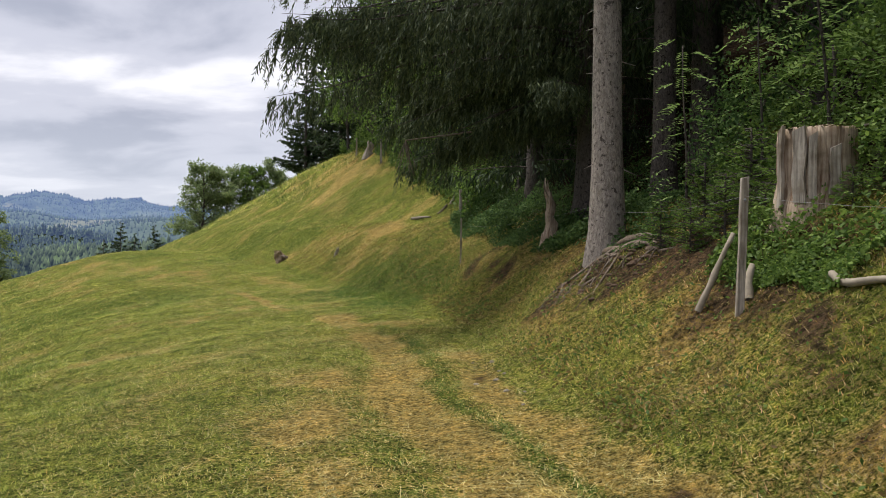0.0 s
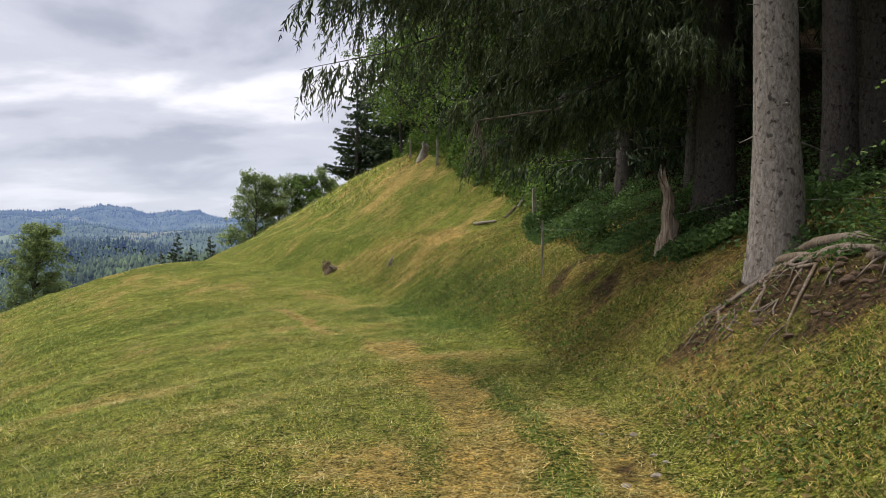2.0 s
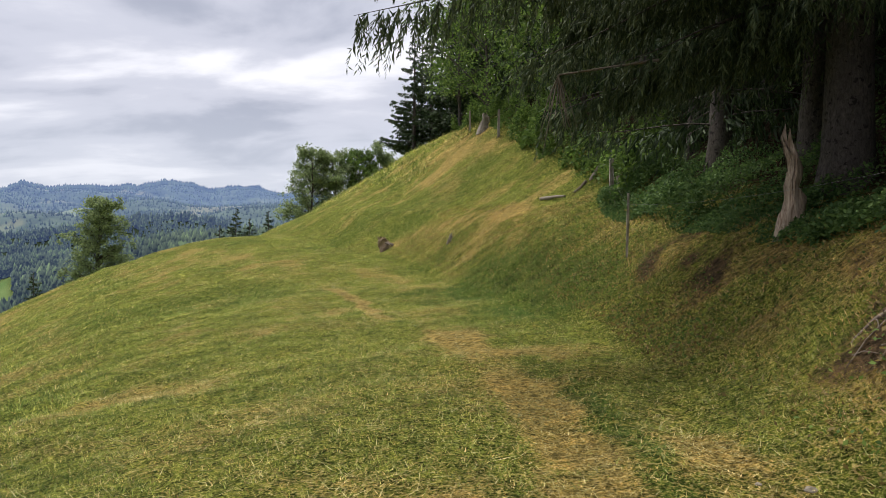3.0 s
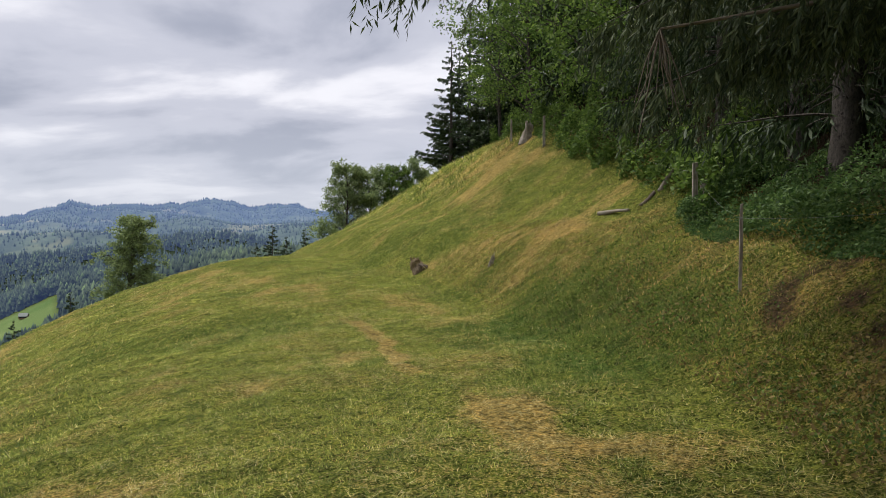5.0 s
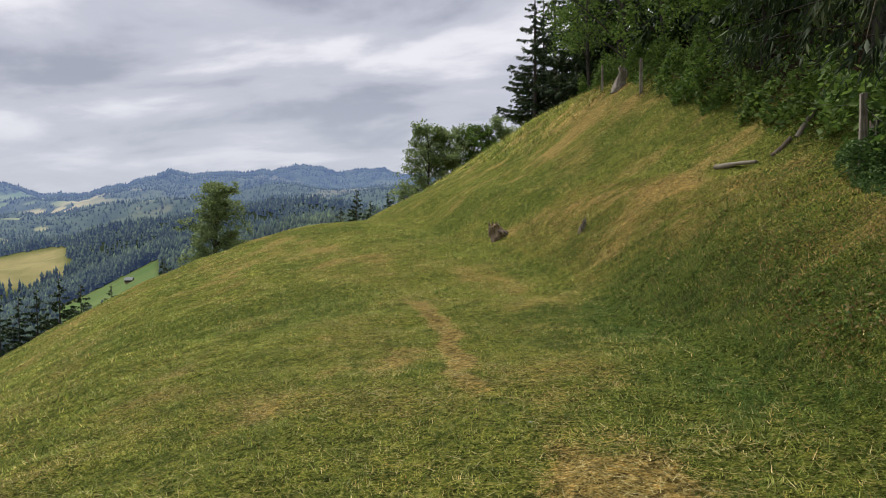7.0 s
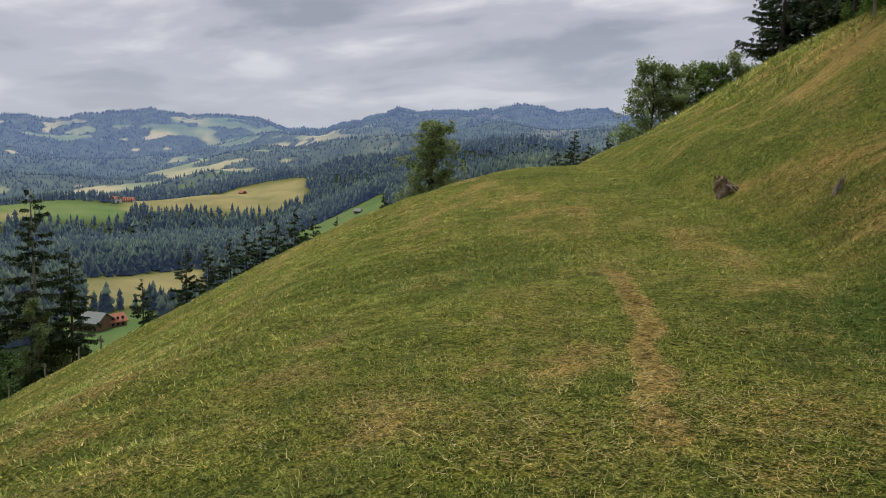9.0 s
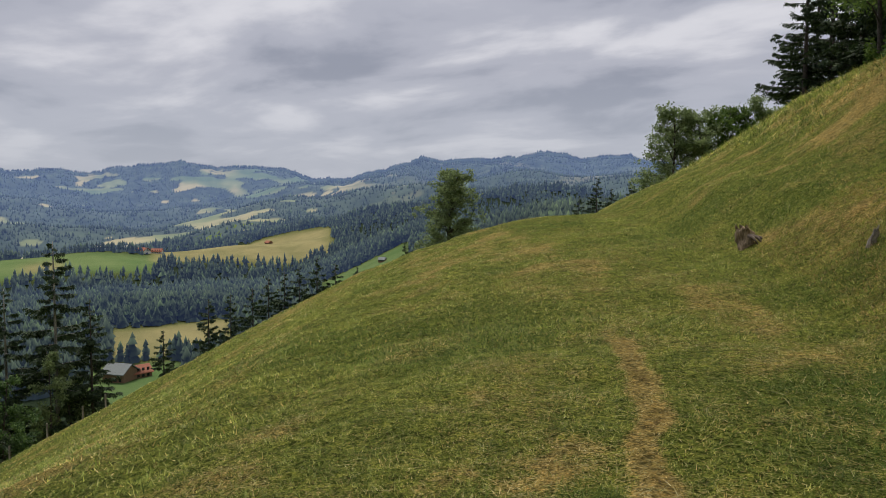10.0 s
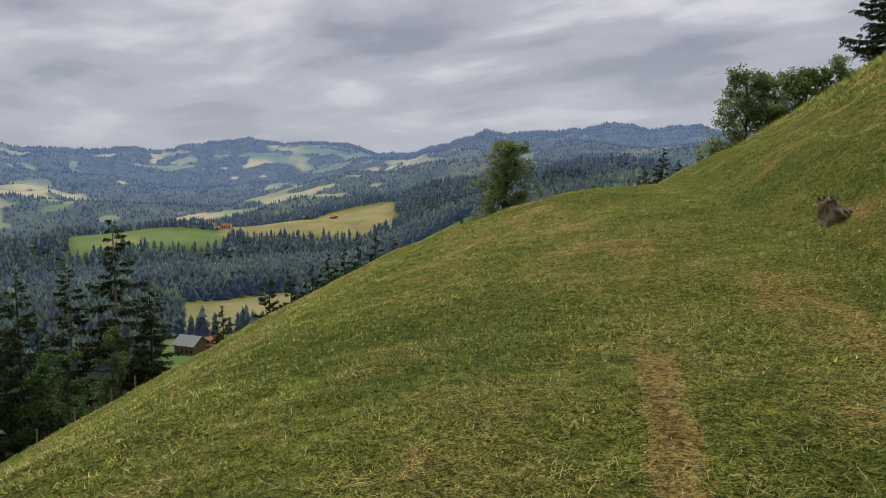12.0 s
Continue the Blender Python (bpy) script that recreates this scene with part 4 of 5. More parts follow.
for az, dist, h in ((27.2, 50, 9.5), (25.8, 53, 11.5), (24.2, 50, 12.5), (22.6, 47, 13), (26.6, 58, 10.5), (23.2, 56, 13), (21.2, 45, 13)):
    x, y = crest_place(az, dist)
    if crest_spruce is None:
        crest_spruce = make_spruce((x, y, z_at(x, y) - 0.2), np.random.default_rng(31), 10, 0.16, 0.3, 2.5, "bushy dark spruce on the crest of the hill", group="spruces on the crest", per_m=9, twig=(16, 0.55), k=3, width=0.13, droop=0.12, hang=0.3, stubs=False)
        crest_spruce.scale = (h / 10,) * 3
    else:
        c = copy_thing(crest_spruce, pose(x, y, z_at(x, y) - 0.2, 0, 0, rt.uniform(0, 360)))
        c.scale = (h / 10,) * 3

# leafy shrubs that close the wood behind the old stump
for x, y, h, sp, mt in ((4.5, 6.4, 1.7, 0.9, M_LEAF), (5.2, 5.5, 1.8, 1.0, M_LEAF), (5.7, 4.3, 1.9, 1.1, M_LEAF), (3.9, 7.2, 1.5, 0.8, M_LEAF_DARK), (6.0, 6.6, 3.4, 1.5, M_LEAF_DARK), (6.2, 3.0, 2.4, 1.2, M_LEAF), (5.0, 7.6, 3.0, 1.4, M_LEAF_DARK), (6.6, 4.6, 3.4, 1.5, M_LEAF_DARK)):
    make_broadleaf("leafy_shrub", (x, y, z_at(x, y) - 0.1), rt, h, 0.03, sp, 0.08, 16, 5200, 0.062, 0.34, mt, "leafy green shrub behind the old stump", "shrubs behind the stump")

# light green broadleaves leaning out of the wood on the hill
for az, dist, h, sp in ((21.0, 33, 7.5, 3.2), (18.5, 30, 8.5, 3.4), (15.5, 26, 7.5, 3.0), (12.5, 22.5, 7.0, 2.8), (23.4, 39, 7.5, 3.0)):
    x, y = crest_place(az, dist)
    make_broadleaf("broadleaf_tree", (x, y, z_at(x, y) - 0.1), rt, h, 0.10, sp, 0.12, 16, 7500, 0.15, 0.75, M_LEAF, "light green broadleaved tree at the edge of the wood", "broadleaves at the wood edge")

# the clump beyond the crest and the single tree on the ridge
for az, dist, el, sp, mt in ((35.3, 84, 6.7, 3.1, M_LEAF_GREY), (33.3, 86, 6.2, 3.2, M_LEAF_GREY), (31.6, 88, 6.7, 3.2, M_LEAF), (29.7, 90, 6.5, 3.2, M_LEAF_GREY)):
    x, y = crest_place(az, dist)
    z = z_at(x, y)
    h = 1.56 + dist * math.tan(radians(el)) - z
    make_broadleaf("broadleaf_tree", (x, y, z - 0.1), rt, h, 0.22, sp, max(0.06, (-0.5 - z) / h), 36, 17000, 0.25, 0.8, mt, "broadleaved tree in a clump beyond the crest", "clump of trees beyond the crest", top=0.7)
x, y = crest_place(50.6, 80)
LONE_Z = z_at(x, y)
h = 5.5 - LONE_Z
make_broadleaf("beech_tree", (x, y, LONE_Z - 0.1), rt, h, 0.3, 2.9, max(0.06, (-6.0 - LONE_Z) / h), 64, 20000, 0.24, 0.68, M_LEAF_GREY, "single grey-green tree on the ridge of the meadow", top=0.75)

# spruces standing down the left slope
slope_spruce = make_spruce((0, 0, -300), np.random.default_rng(41), 20, 0.24, 6.5, 2.9, "tall slender spruce at the foot of the meadow", group="spruces at the foot of the meadow", per_m=5.0, twig=(22, 0.9), k=3, width=0.17, top_pow=0.6, droop=0.22, hang=0.35, mat_bark=M_BARK_PALE, stubs=False)
slope_bushy = make_spruce((0, 0, -300), np.random.default_rng(42), 20, 0.24, 1.5, 4.0, "bushy dark spruce at the foot of the meadow", group="spruces at the foot of the meadow", per_m=6, twig=(16, 0.95), k=3, width=0.2, top_pow=0.7, droop=0.18, hang=0.35, stubs=False)
END = (-4.506, 11.371)
rows_left = [(81.2, 96, -3.6, 0), (84.2, 98, -9.0, 0), (79.0, 95, -10.4, 1), (74.0, 112, -17.5, 1), (62.6, 150, -10.6, 1), (61.2, 155, -12.2, 1), (67.4, 150, -16.5, 1), (69.0, 150, -17.6, 1), (66.2, 160, -15.5, 1), (70.6, 150, -18.3, 1), (65.0, 165, -15, 1), (63.9, 165, -13.8, 1), (87.3, 80, -7.4, 1), (89.0, 84, -5.5, 1), (86.2, 88, -13.0, 1)]
first = {}
for az, dist, top_z, kind_i in rows_left:
    x, y = crest_place(az, dist, END)
    src = (slope_spruce, slope_bushy)[kind_i]
    z = z_at(x, y)
    sc = max(0.25, (top_z - z) / 20)
    if kind_i not in first:
        first[kind_i] = src
        src.matrix_world = pose(x, y, z - 0.2)
        src.scale = (sc,) * 3
    else:
        src.scale = (1, 1, 1)
        c = copy_thing(src, pose(x, y, z - 0.2, 0, 0, rt.uniform(0, 360)))
        c.scale = (sc,) * 3
for kind_i, src in first.items():
    az, dist, top_z, _ = next(r for r in rows_left if r[3] == kind_i)
    x, y = crest_place(az, dist, END)
    src.scale = ((top_z - z_at(x, y)) / 20,) * 3
for az, dist, top_z, sp, mt in ((86.2, 78, -13.5, 3.4, M_LEAF_DARK), (82.0, 92, -13.5, 2.6, M_LEAF_GREY), (84.6, 86, -15, 3, M_LEAF_DARK), (80.3, 95, -15, 2.4, M_LEAF_GREY)):
    x, y = crest_place(az, dist, END)
    z = z_at(x, y)
    make_broadleaf("broadleaf_tree", (x, y, z - 0.1), rt, max(3.0, top_z - z), 0.2, sp, 0.06, 22, 6500, 0.3, 0.8, mt, "leafy tree below the steep meadow", "leafy trees below the meadow")

# small conifers just over the ridge
for az, dist, top_el in ((40.6, 150, 1.5), (41.8, 140, 0.2), (39.6, 160, 0.7), (38.2, 165, 1.3), (57.6, 110, -5.0), (54.2, 120, -3.2)):
    x, y = crest_place(az, dist)
    z = z_at(x, y)
    top = 1.56 + dist * math.tan(radians(top_el))
    c = copy_thing(slope_bushy, pose(x, y, z - 0.2, 0, 0, rt.uniform(0, 360)))
    c.scale = (max(0.2, (top - z) / 20),) * 3


# ---- woods of the valley and the hills ----
def far_wood(name, rng, n, az_r, r_r, mat, label, sides, tiers, h_r, keep, fn, attr=None):
    """Many small conifers: stacked ragged cones."""
    az, r = np.radians(rng.uniform(*az_r, n)), np.sqrt(rng.uniform(r_r[0] ** 2, r_r[1] ** 2, n))
    x, y = CX - r * np.sin(az), CY + r * np.cos(az)
    ok = keep(x, y, rng)
    x, y = x[ok], y[ok]
    n = len(x)
    z = fn(x, y)
    h = rng.uniform(*h_r, n) * (1 + 0.25 * wave(x, y, 45, 61))
    wide = h * rng.uniform(0.2, 0.32, n)
    vs, fs, o = [], [], 0
    for k in range(tiers):
        lo, hi = (0.02 if k == 0 else 0.12 + 0.75 * k / tiers), min(1.0, 0.12 + 0.75 * (k + 1) / tiers + 0.18)
        if k == tiers - 1:
            hi = 1.0
        ang = np.linspace(0, 2 * np.pi, sides, endpoint=False)[None, :] + rng.uniform(0, 6.28, (n, 1))
        rad = (wide * (1 - 0.78 * k / tiers))[:, None] * rng.uniform(0.45, 1.4, (n, sides))
        ring = np.stack([x[:, None] + np.cos(ang) * rad, y[:, None] + np.sin(ang) * rad, (z + h * lo)[:, None] + rng.uniform(-0.08, 0.08, (n, sides)) * h[:, None]], 2)
        apex = np.stack([x, y, z + h * hi], 1)[:, None, :]
        v = np.concatenate([ring, apex], 1).reshape(-1, 3)
        i = (np.arange(n) * (sides + 1))[:, None]
        j = np.arange(sides)[None, :]
        f = np.stack([i + j, i + (j + 1) % sides, np.broadcast_to(i + sides, (n, sides))], 2).reshape(-1, 3) + o
        o += len(v)
        vs.append(v)
        fs.append(f)
    v = np.vstack(vs)
    at = attr(v[:, 0], v[:, 1]) if attr else None
    return tagged(mesh_object(name, v, np.vstack(fs), mat, attrs=at), label, "forest", kind="stuff")


def z_ok(x, y):
    """Away from the near meadow's own slope."""
    return far_height(x, y) > local_height(x, y) - 3


rf = np.random.default_rng(77)
# these woods emit a little blue too, as painted haze from 260 m on
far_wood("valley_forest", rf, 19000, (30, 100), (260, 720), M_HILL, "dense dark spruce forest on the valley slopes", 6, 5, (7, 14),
         lambda x, y, g: (land_use(x, y)[0] > 0.5) & (z_ok(x, y)) & ~((azimuth(x, y)[0] > 64) & (azimuth(x, y)[1] < 330)), height, lambda x, y: {"open": 0 * x, "haze_glow": 0.035 + 0.05 * ease(300, 720, azimuth(x, y)[1])})
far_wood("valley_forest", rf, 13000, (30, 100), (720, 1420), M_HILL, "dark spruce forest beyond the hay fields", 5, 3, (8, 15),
         lambda x, y, g: land_use(x, y)[0] > 0.5, height, lambda x, y: {"open": 0 * x, "haze_glow": 0.06 + 0.07 * ease(700, 1500, azimuth(x, y)[1])})
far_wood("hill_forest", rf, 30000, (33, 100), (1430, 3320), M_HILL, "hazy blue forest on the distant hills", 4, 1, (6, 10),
         lambda x, y, g: hill_attrs(x, y)["open"] < 0.4, far_height, lambda x, y: {"open": 0 * x, "haze_glow": hill_attrs(x, y)["haze_glow"]})


# ---- fence, stumps, roots and dead wood ----
def box_post(w, d, h, rng, lean=0.0):
    """A sawn post with worn, slightly uneven edges."""
    bm = bmesh.new()
    bmesh.ops.create_cube(bm, size=1.0)
    bmesh.ops.subdivide_edges(bm, edges=[e for e in bm.edges if abs(e.verts[0].co.z - e.verts[1].co.z) > 0.5], cuts=4)
    for v in bm.verts:
        t = v.co.z + 0.5
        v.co.x = v.co.x * w * (1 - 0.08 * t) + rng.uniform(-0.003, 0.003) + lean * t * h
        v.co.y = v.co.y * d * (1 - 0.08 * t) + rng.uniform(-0.003, 0.003)
        v.co.z = -0.25 + t * (h + 0.25) + (0.012 * v.co.x / w if t > 0.9 else 0)
    bmesh.ops.bevel(bm, geom=[e for e in bm.edges], offset=0.004, segments=1, affect="EDGES")
    return bm


def fence_post(x, y, w, d, h, rz, label, lean=0.0):
    rng = random.Random(int(x * 100) + int(y * 10))
    e = thing("fence_post", (x, y, z_at(x, y)), label, "fence post", "posts of the pasture fence", rz)
    part("post", box_post(w, d, h, rng, lean), M_WOOD, e)
    bm = bmesh.new()
    bmesh.ops.create_uvsphere(bm, u_segments=8, v_segments=6, radius=0.012)
    for v in bm.verts:
        v.co += Vector((lean * h * 0.9, -d * 0.5, h * 0.84))
    part("insulator", bm, M_WIRE, e, "small grey wire insulator")
    return e


POSTS = [(3.35, 3.47, 0.06, 0.045, 1.02, 12, "slim weathered grey fence post on the grassy bank", 0.03),
         (-1.35, 12.7, 0.035, 0.03, 0.95, 20, "thin dark fence stake in the bank below the spruce", 0.01),
         (-2.52, 16.9, 0.085, 0.07, 0.95, 25, "grey wooden fence post beside a broken white snag", 0.0),
         (-10.1, 30.3, 0.10, 0.09, 1.1, 25, "dark fence post at the upper edge of the meadow", 0.0),
         (-13.2, 34.6, 0.09, 0.09, 1.0, 25, "dark fence post at the upper edge of the meadow", 0.0),
         (-7.9, 27.7, 0.05, 0.05, 0.8, 25, "thin fence post at the upper edge of the meadow", 0.0)]
for p in POSTS:
    fence_post(*p)
for az, dist in ((86.6, 33), (84.2, 33), (81.8, 33.5), (80.2, 34)):
    x, y = crest_place(az, dist, END)
    fence_post(x, y, 0.07, 0.07, 0.6, 0, "low pale fence stake on the steep meadow")


def wire(points, label):
    pts = []
    for a, b in zip(points[:-1], points[1:]):
        for k in range(8):
            t = k / 8
            pts.append([a[0] + (b[0] - a[0]) * t, a[1] + (b[1] - a[1]) * t, a[2] + (b[2] - a[2]) * t - 0.10 * 4 * t * (1 - t)])
    pts.append(list(points[-1]))
    v, f = tube_arrays(pts, np.full(len(pts), 0.001), 4)
    return tagged(mesh_object("fence_wire", v, f, M_WIRE), label, "fence wire")


wire([(x, y, z_at(x, y) + k) for x, y, k in ((5.0, -2.5, 0.85), (3.38, 3.45, 0.86), (1.85, 7.6, 0.75), (-1.35, 12.68, 0.8), (-2.52, 16.87, 0.8), (-5.3, 23.3, 0.8), (-7.9, 27.7, 0.7), (-10.1, 30.3, 0.95), (-13.2, 34.6, 0.9))], "thin grey fence wire strung along the bank")


def stump_arrays(rng, r, h, jag, sides=40, rings=9, flare=1.25, groove=0.10, squash=0.85):
    """A broken stump: grooved wall, ragged rim and a sunken top."""
    ang = np.linspace(0, 2 * np.pi, sides, endpoint=False)
    gr = rng.uniform(-1, 1, sides)
    gr = (gr + np.roll(gr, 1)) / 2
    rim = h + jag * np.abs(np.convolve(np.tile(rng.normal(size=sides), 3), [0.3, 0.5, 0.3], "same")[sides:2 * sides])
    vs = []
    for k in range(rings):
        t = k / (rings - 1)
        rad = r * (flare - (flare - 1) * min(1, t * 2.2)) * (1 + groove * gr + 0.025 * rng.uniform(-1, 1, sides))
        vs.append(np.stack([np.cos(ang) * rad, np.sin(ang) * rad * squash, -0.2 + (rim + 0.2) * t], 1))
    for q, dz in ((0.82, -0.03), (0.5, -0.07), (0.15, -0.05)):
        vs.append(np.stack([np.cos(ang) * r * q, np.sin(ang) * r * q * squash, np.full(sides, h + dz) + 0.03 * rng.normal(size=sides)], 1))
    v = np.vstack(vs)
    n = len(vs)
    i, j = np.meshgrid(np.arange(n - 1), np.arange(sides), indexing="ij")
    i, j = i.ravel(), j.ravel()
    j2 = (j + 1) % sides
    return v, np.stack([i * sides + j, i * sides + j2, (i + 1) * sides + j2, (i + 1) * sides + j], 1)


rs = np.random.default_rng(21)
bx, by = 4.02, 4.38
e = thing("tree_stump", (bx, by, z_at(bx, by)), "large broken stump with pale bark slabs and brown rotten wood", "stump")
BIG_H = 2.42 - z_at(bx, by)
mesh_object("stump_wood", *stump_arrays(rs, 0.30, BIG_H, 0.02), M_STUMP, e)
for az, w, h0, tall in ((205, 0.055, 0.0, 1.02), (238, 0.10, 0.05, 0.98), (256, 0.06, 0.1, 0.9), (285, 0.08, 0.15, 0.75)):
    a = radians(az)
    bm = bmesh.new()
    bmesh.ops.create_cube(bm, size=1.0)
    bmesh.ops.subdivide_edges(bm, edges=bm.edges[:], cuts=2, use_grid_fill=True)
    for v in bm.verts:
        wob = 0.012 * math.sin(v.co.z * 9 + az)
        lx, ly = v.co.x * w + wob, v.co.y * 0.03
        v.co.z = h0 * BIG_H + (v.co.z + 0.5) * (tall - h0) * BIG_H + (0.04 * v.co.x if v.co.z > 0.4 else 0)
        rr = 0.325 + ly
        v.co.x, v.co.y = math.cos(a) * rr - math.sin(a) * lx, (math.sin(a) * rr + math.cos(a) * lx) * 0.88
    part("bark_slab", bm, M_WOOD, e, "pale grey loose slab of bark")
cap = rs.normal(size=(900, 3)) * [0.17, 0.15, 0.012] + [0, 0, BIG_H + 0.0]
mesh_object("moss", *leaf_tris(rs, cap, np.full(900, 0.04), 0.7), M_MOSS, e, "dry brownish moss on top")


def snag(x, y, r, h, label, lean, jag, name="broken_snag", seed=1):
    rng = np.random.default_rng(seed)
    e = thing(name, (x, y, z_at(x, y)), label, "dead stump")
    v, f = stump_arrays(rng, r, h * 0.74, jag * 1.25, 26, 10, 1.5, 0.38, 0.7)
    t = np.clip(v[:, 2] / h, 0, 1.3)
    v[:, 0] = v[:, 0] * (1 - 0.5 * t) + lean * t * h + r * 0.5 * wave(v[:, 0] + v[:, 1], v[:, 2], r * 1.4, 71)
    v[:, 1] += r * 0.5 * wave(v[:, 0], v[:, 2] + v[:, 1], r * 1.1, 72)
    mesh_object("trunk", v, f, M_STUMP if h > 0.9 else M_WOOD, e)
    return e


snag(0.91, 10.4, 0.115, 1.0, "broken grey snag, pale and splintered, among brambles", -0.07, 0.30, seed=3)
snag(-2.33, 17.05, 0.11, 0.62, "broken white snag behind a fence post", -0.12, 0.12, seed=4)
snag(-11.75, 32.9, 0.19, 0.85, "pale weathered stump high on the meadow", 0.02, 0.12, "tree_stump", seed=5)
snag(-8.1, 21.2, 0.06, 0.26, "small grey stub of a sapling in the meadow", 0.1, 0.06, "small_stub", seed=6)

# upturned root stump on the hillside
dx, dy = -11.75, 23.85
e = thing("root_stump", (dx, dy, z_at(dx, dy)), "upturned brown root stump in dry grass", "stump")
v, f = stump_arrays(np.random.default_rng(8), 0.15, 0.36, 0.07, 30, 9, 0.8, 0.5, 0.75)
v[:, 0] += -0.10 * np.clip(v[:, 2], 0, 1) / 0.42 + 0.09 * wave(v[:, 1] * 1.3, v[:, 2], 0.13, 73)
v[:, 1] += 0.09 * wave(v[:, 0], v[:, 2] * 0.7, 0.11, 74)
v[:, 2] += 0.05 * wave(v[:, 0], v[:, 1], 0.1, 75) * (v[:, 2] > 0.1)
mesh_object("root_plate", v, f, M_OLDROOT, e)
for k in range(4):
    a = radians(-30 + 22 * k)
    r0 = np.random.default_rng(80 + k)
    p = np.array([[0.1 * math.cos(a), 0.1 * math.sin(a), 0.25], [0.28 * math.cos(a), 0.28 * math.sin(a), 0.22], [0.45 * math.cos(a), 0.45 * math.sin(a), 0.02 + 0.1 * r0.random()]])
    mesh_object("root", *tube_arrays(p, [0.045, 0.03, 0.01], 6, 0.15, k), M_ROOT, e)


def laid_log(name, a, b, r, label, mat, over=0.03, bow=0.04, n=7, seed=0, category="log"):
    """A branch or root lying on the ground from a to b, given as (x, y, height over ground)."""
    r0 = np.random.default_rng(seed)
    pts = []
    for k in range(n):
        t = k / (n - 1)
        x, y = a[0] + (b[0] - a[0]) * t, a[1] + (b[1] - a[1]) * t
        g = z_at(a[0], a[1]) * (1 - t) + z_at(b[0], b[1]) * t
        pts.append([x + bow * math.sin(t * 5 + seed), y + bow * math.cos(t * 4 + seed), g + a[2] * (1 - t) + b[2] * t + 0.5 * bow * math.sin(t * 7 + seed)])
    rad = np.linspace(r, r * 0.6, n) * r0.uniform(0.85, 1.15, n)
    v, f = tube_arrays(pts, rad, 9, 0.12, seed)
    o = np.array(pts[0])
    e = thing(name, tuple(o), label, category)
    mesh_object("wood", v - o, f, mat, e, smooth=True)
    return e


laid_log("fallen_branch", (3.07, 4.05, 0.02), (3.36, 4.12, 0.40), 0.03, "pale barkless branch leaning on the bank by the fence post", M_BLEACHED, bow=0.01, seed=1)
laid_log("fallen_branch", (3.42, 3.6, 0.02), (3.46, 3.75, 0.22), 0.04, "short pale branch stub behind the fence post", M_BLEACHED, bow=0.01, seed=2)
laid_log("bare_root", (3.87, 3.05, 0.03), (4.3, 2.2, -0.03), 0.03, "pale bare root sticking out of the eroded bank", M_BLEACHED, bow=0.07, seed=3, category="root")
laid_log("fallen_log", (-5.35, 21.2, 0.02), (-4.47, 20.3, 0.05), 0.05, "short grey log lying in the mown meadow", M_BLEACHED, bow=0.02, seed=4)
laid_log("fallen_branch", (-3.8, 20.4, 0.0), (-3.4, 20.7, 0.6), 0.05, "leaning mossy branch at the edge of the wood", M_BLEACHED, bow=0.03, seed=5)
laid_log("fallen_branch", (-4.2, 20.3, 0.0), (-3.9, 20.4, 0.05), 0.06, "mossy end of a fallen branch", M_ROOT, bow=0.02, seed=6)
laid_log("fallen_branch", (4.6, 5.2, 0.55), (3.9, 5.25, 0.62), 0.012, "thin pale dead branch in the leaves", M_BLEACHED, bow=0.01, seed=7)

# bared roots of the tall spruce
rr0 = np.random.default_rng(9)
root_ends = [(3.08, 5.95, 0.05, 0.05), (2.78, 6.2, 0.06, 0.045), (2.5, 6.45, 0.04, 0.035), (1.17, 7.05, 0.02, 0.02), (1.3, 6.88, 0.02, 0.022), (1.45, 6.8, 0.02, 0.024), (1.65, 6.6, 0.02, 0.02),
             (1.85, 6.4, 0.015, 0.022), (2.05, 6.15, 0.015, 0.024), (1.5, 7.2, 0.02, 0.024), (2.25, 6.5, 0.03, 0.03)]
for k, (x1, y1, over, r) in enumerate(root_ends):
    pts = []
    x0, y0 = TRUNK[0] + rr0.uniform(-0.1, 0.15), TRUNK[1] - 0.22
    for q in range(9):
        t = q / 8
        x, y = x0 + (x1 - x0) * t + (0.13 * math.sin(6 * t + 2.1 * k) + 0.06 * math.sin(17 * t + 2 * k)) * min(1, 2 * t), y0 + (y1 - y0) * t + 0.12 * math.cos(7 * t + 2.7 * k) * min(1, 2 * t)
        pts.append([x, y, z_at(x, y) + over * (0.5 - 0.5 * t) + 0.022 * math.sin(9 * t + k)])
    o = np.array(pts[0])
    e = thing("bare_root", tuple(o), "gnarled bare root spreading over the eroded bank", "root", "roots of the tall spruce")
    v, f = tube_arrays(np.array(pts) - o, np.linspace(r * 1.15, r * 0.35, 9) * rr0.uniform(0.8, 1.2, 9), 8, 0.18, k)
    mesh_object("root", v, f, M_ROOT, e, smooth=True)
    for b in range(4):
        q = int(rr0.integers(2, 8))
        p0 = np.array(pts[q]) - o
        d = np.array([rr0.uniform(-0.3, 0.3), -rr0.uniform(0.1, 0.35), 0])
        tip = p0 + d
        tip[2] = z_at(tip[0] + o[0], tip[1] + o[1]) - o[2] + 0.01
        mesh_object("rootlet", *tube_arrays(np.array([p0, (p0 + tip) / 2 + [0, 0, 0.03], tip]), [r * 0.32, r * 0.24, 0.003], 5, 0.1, b), M_ROOT, e)

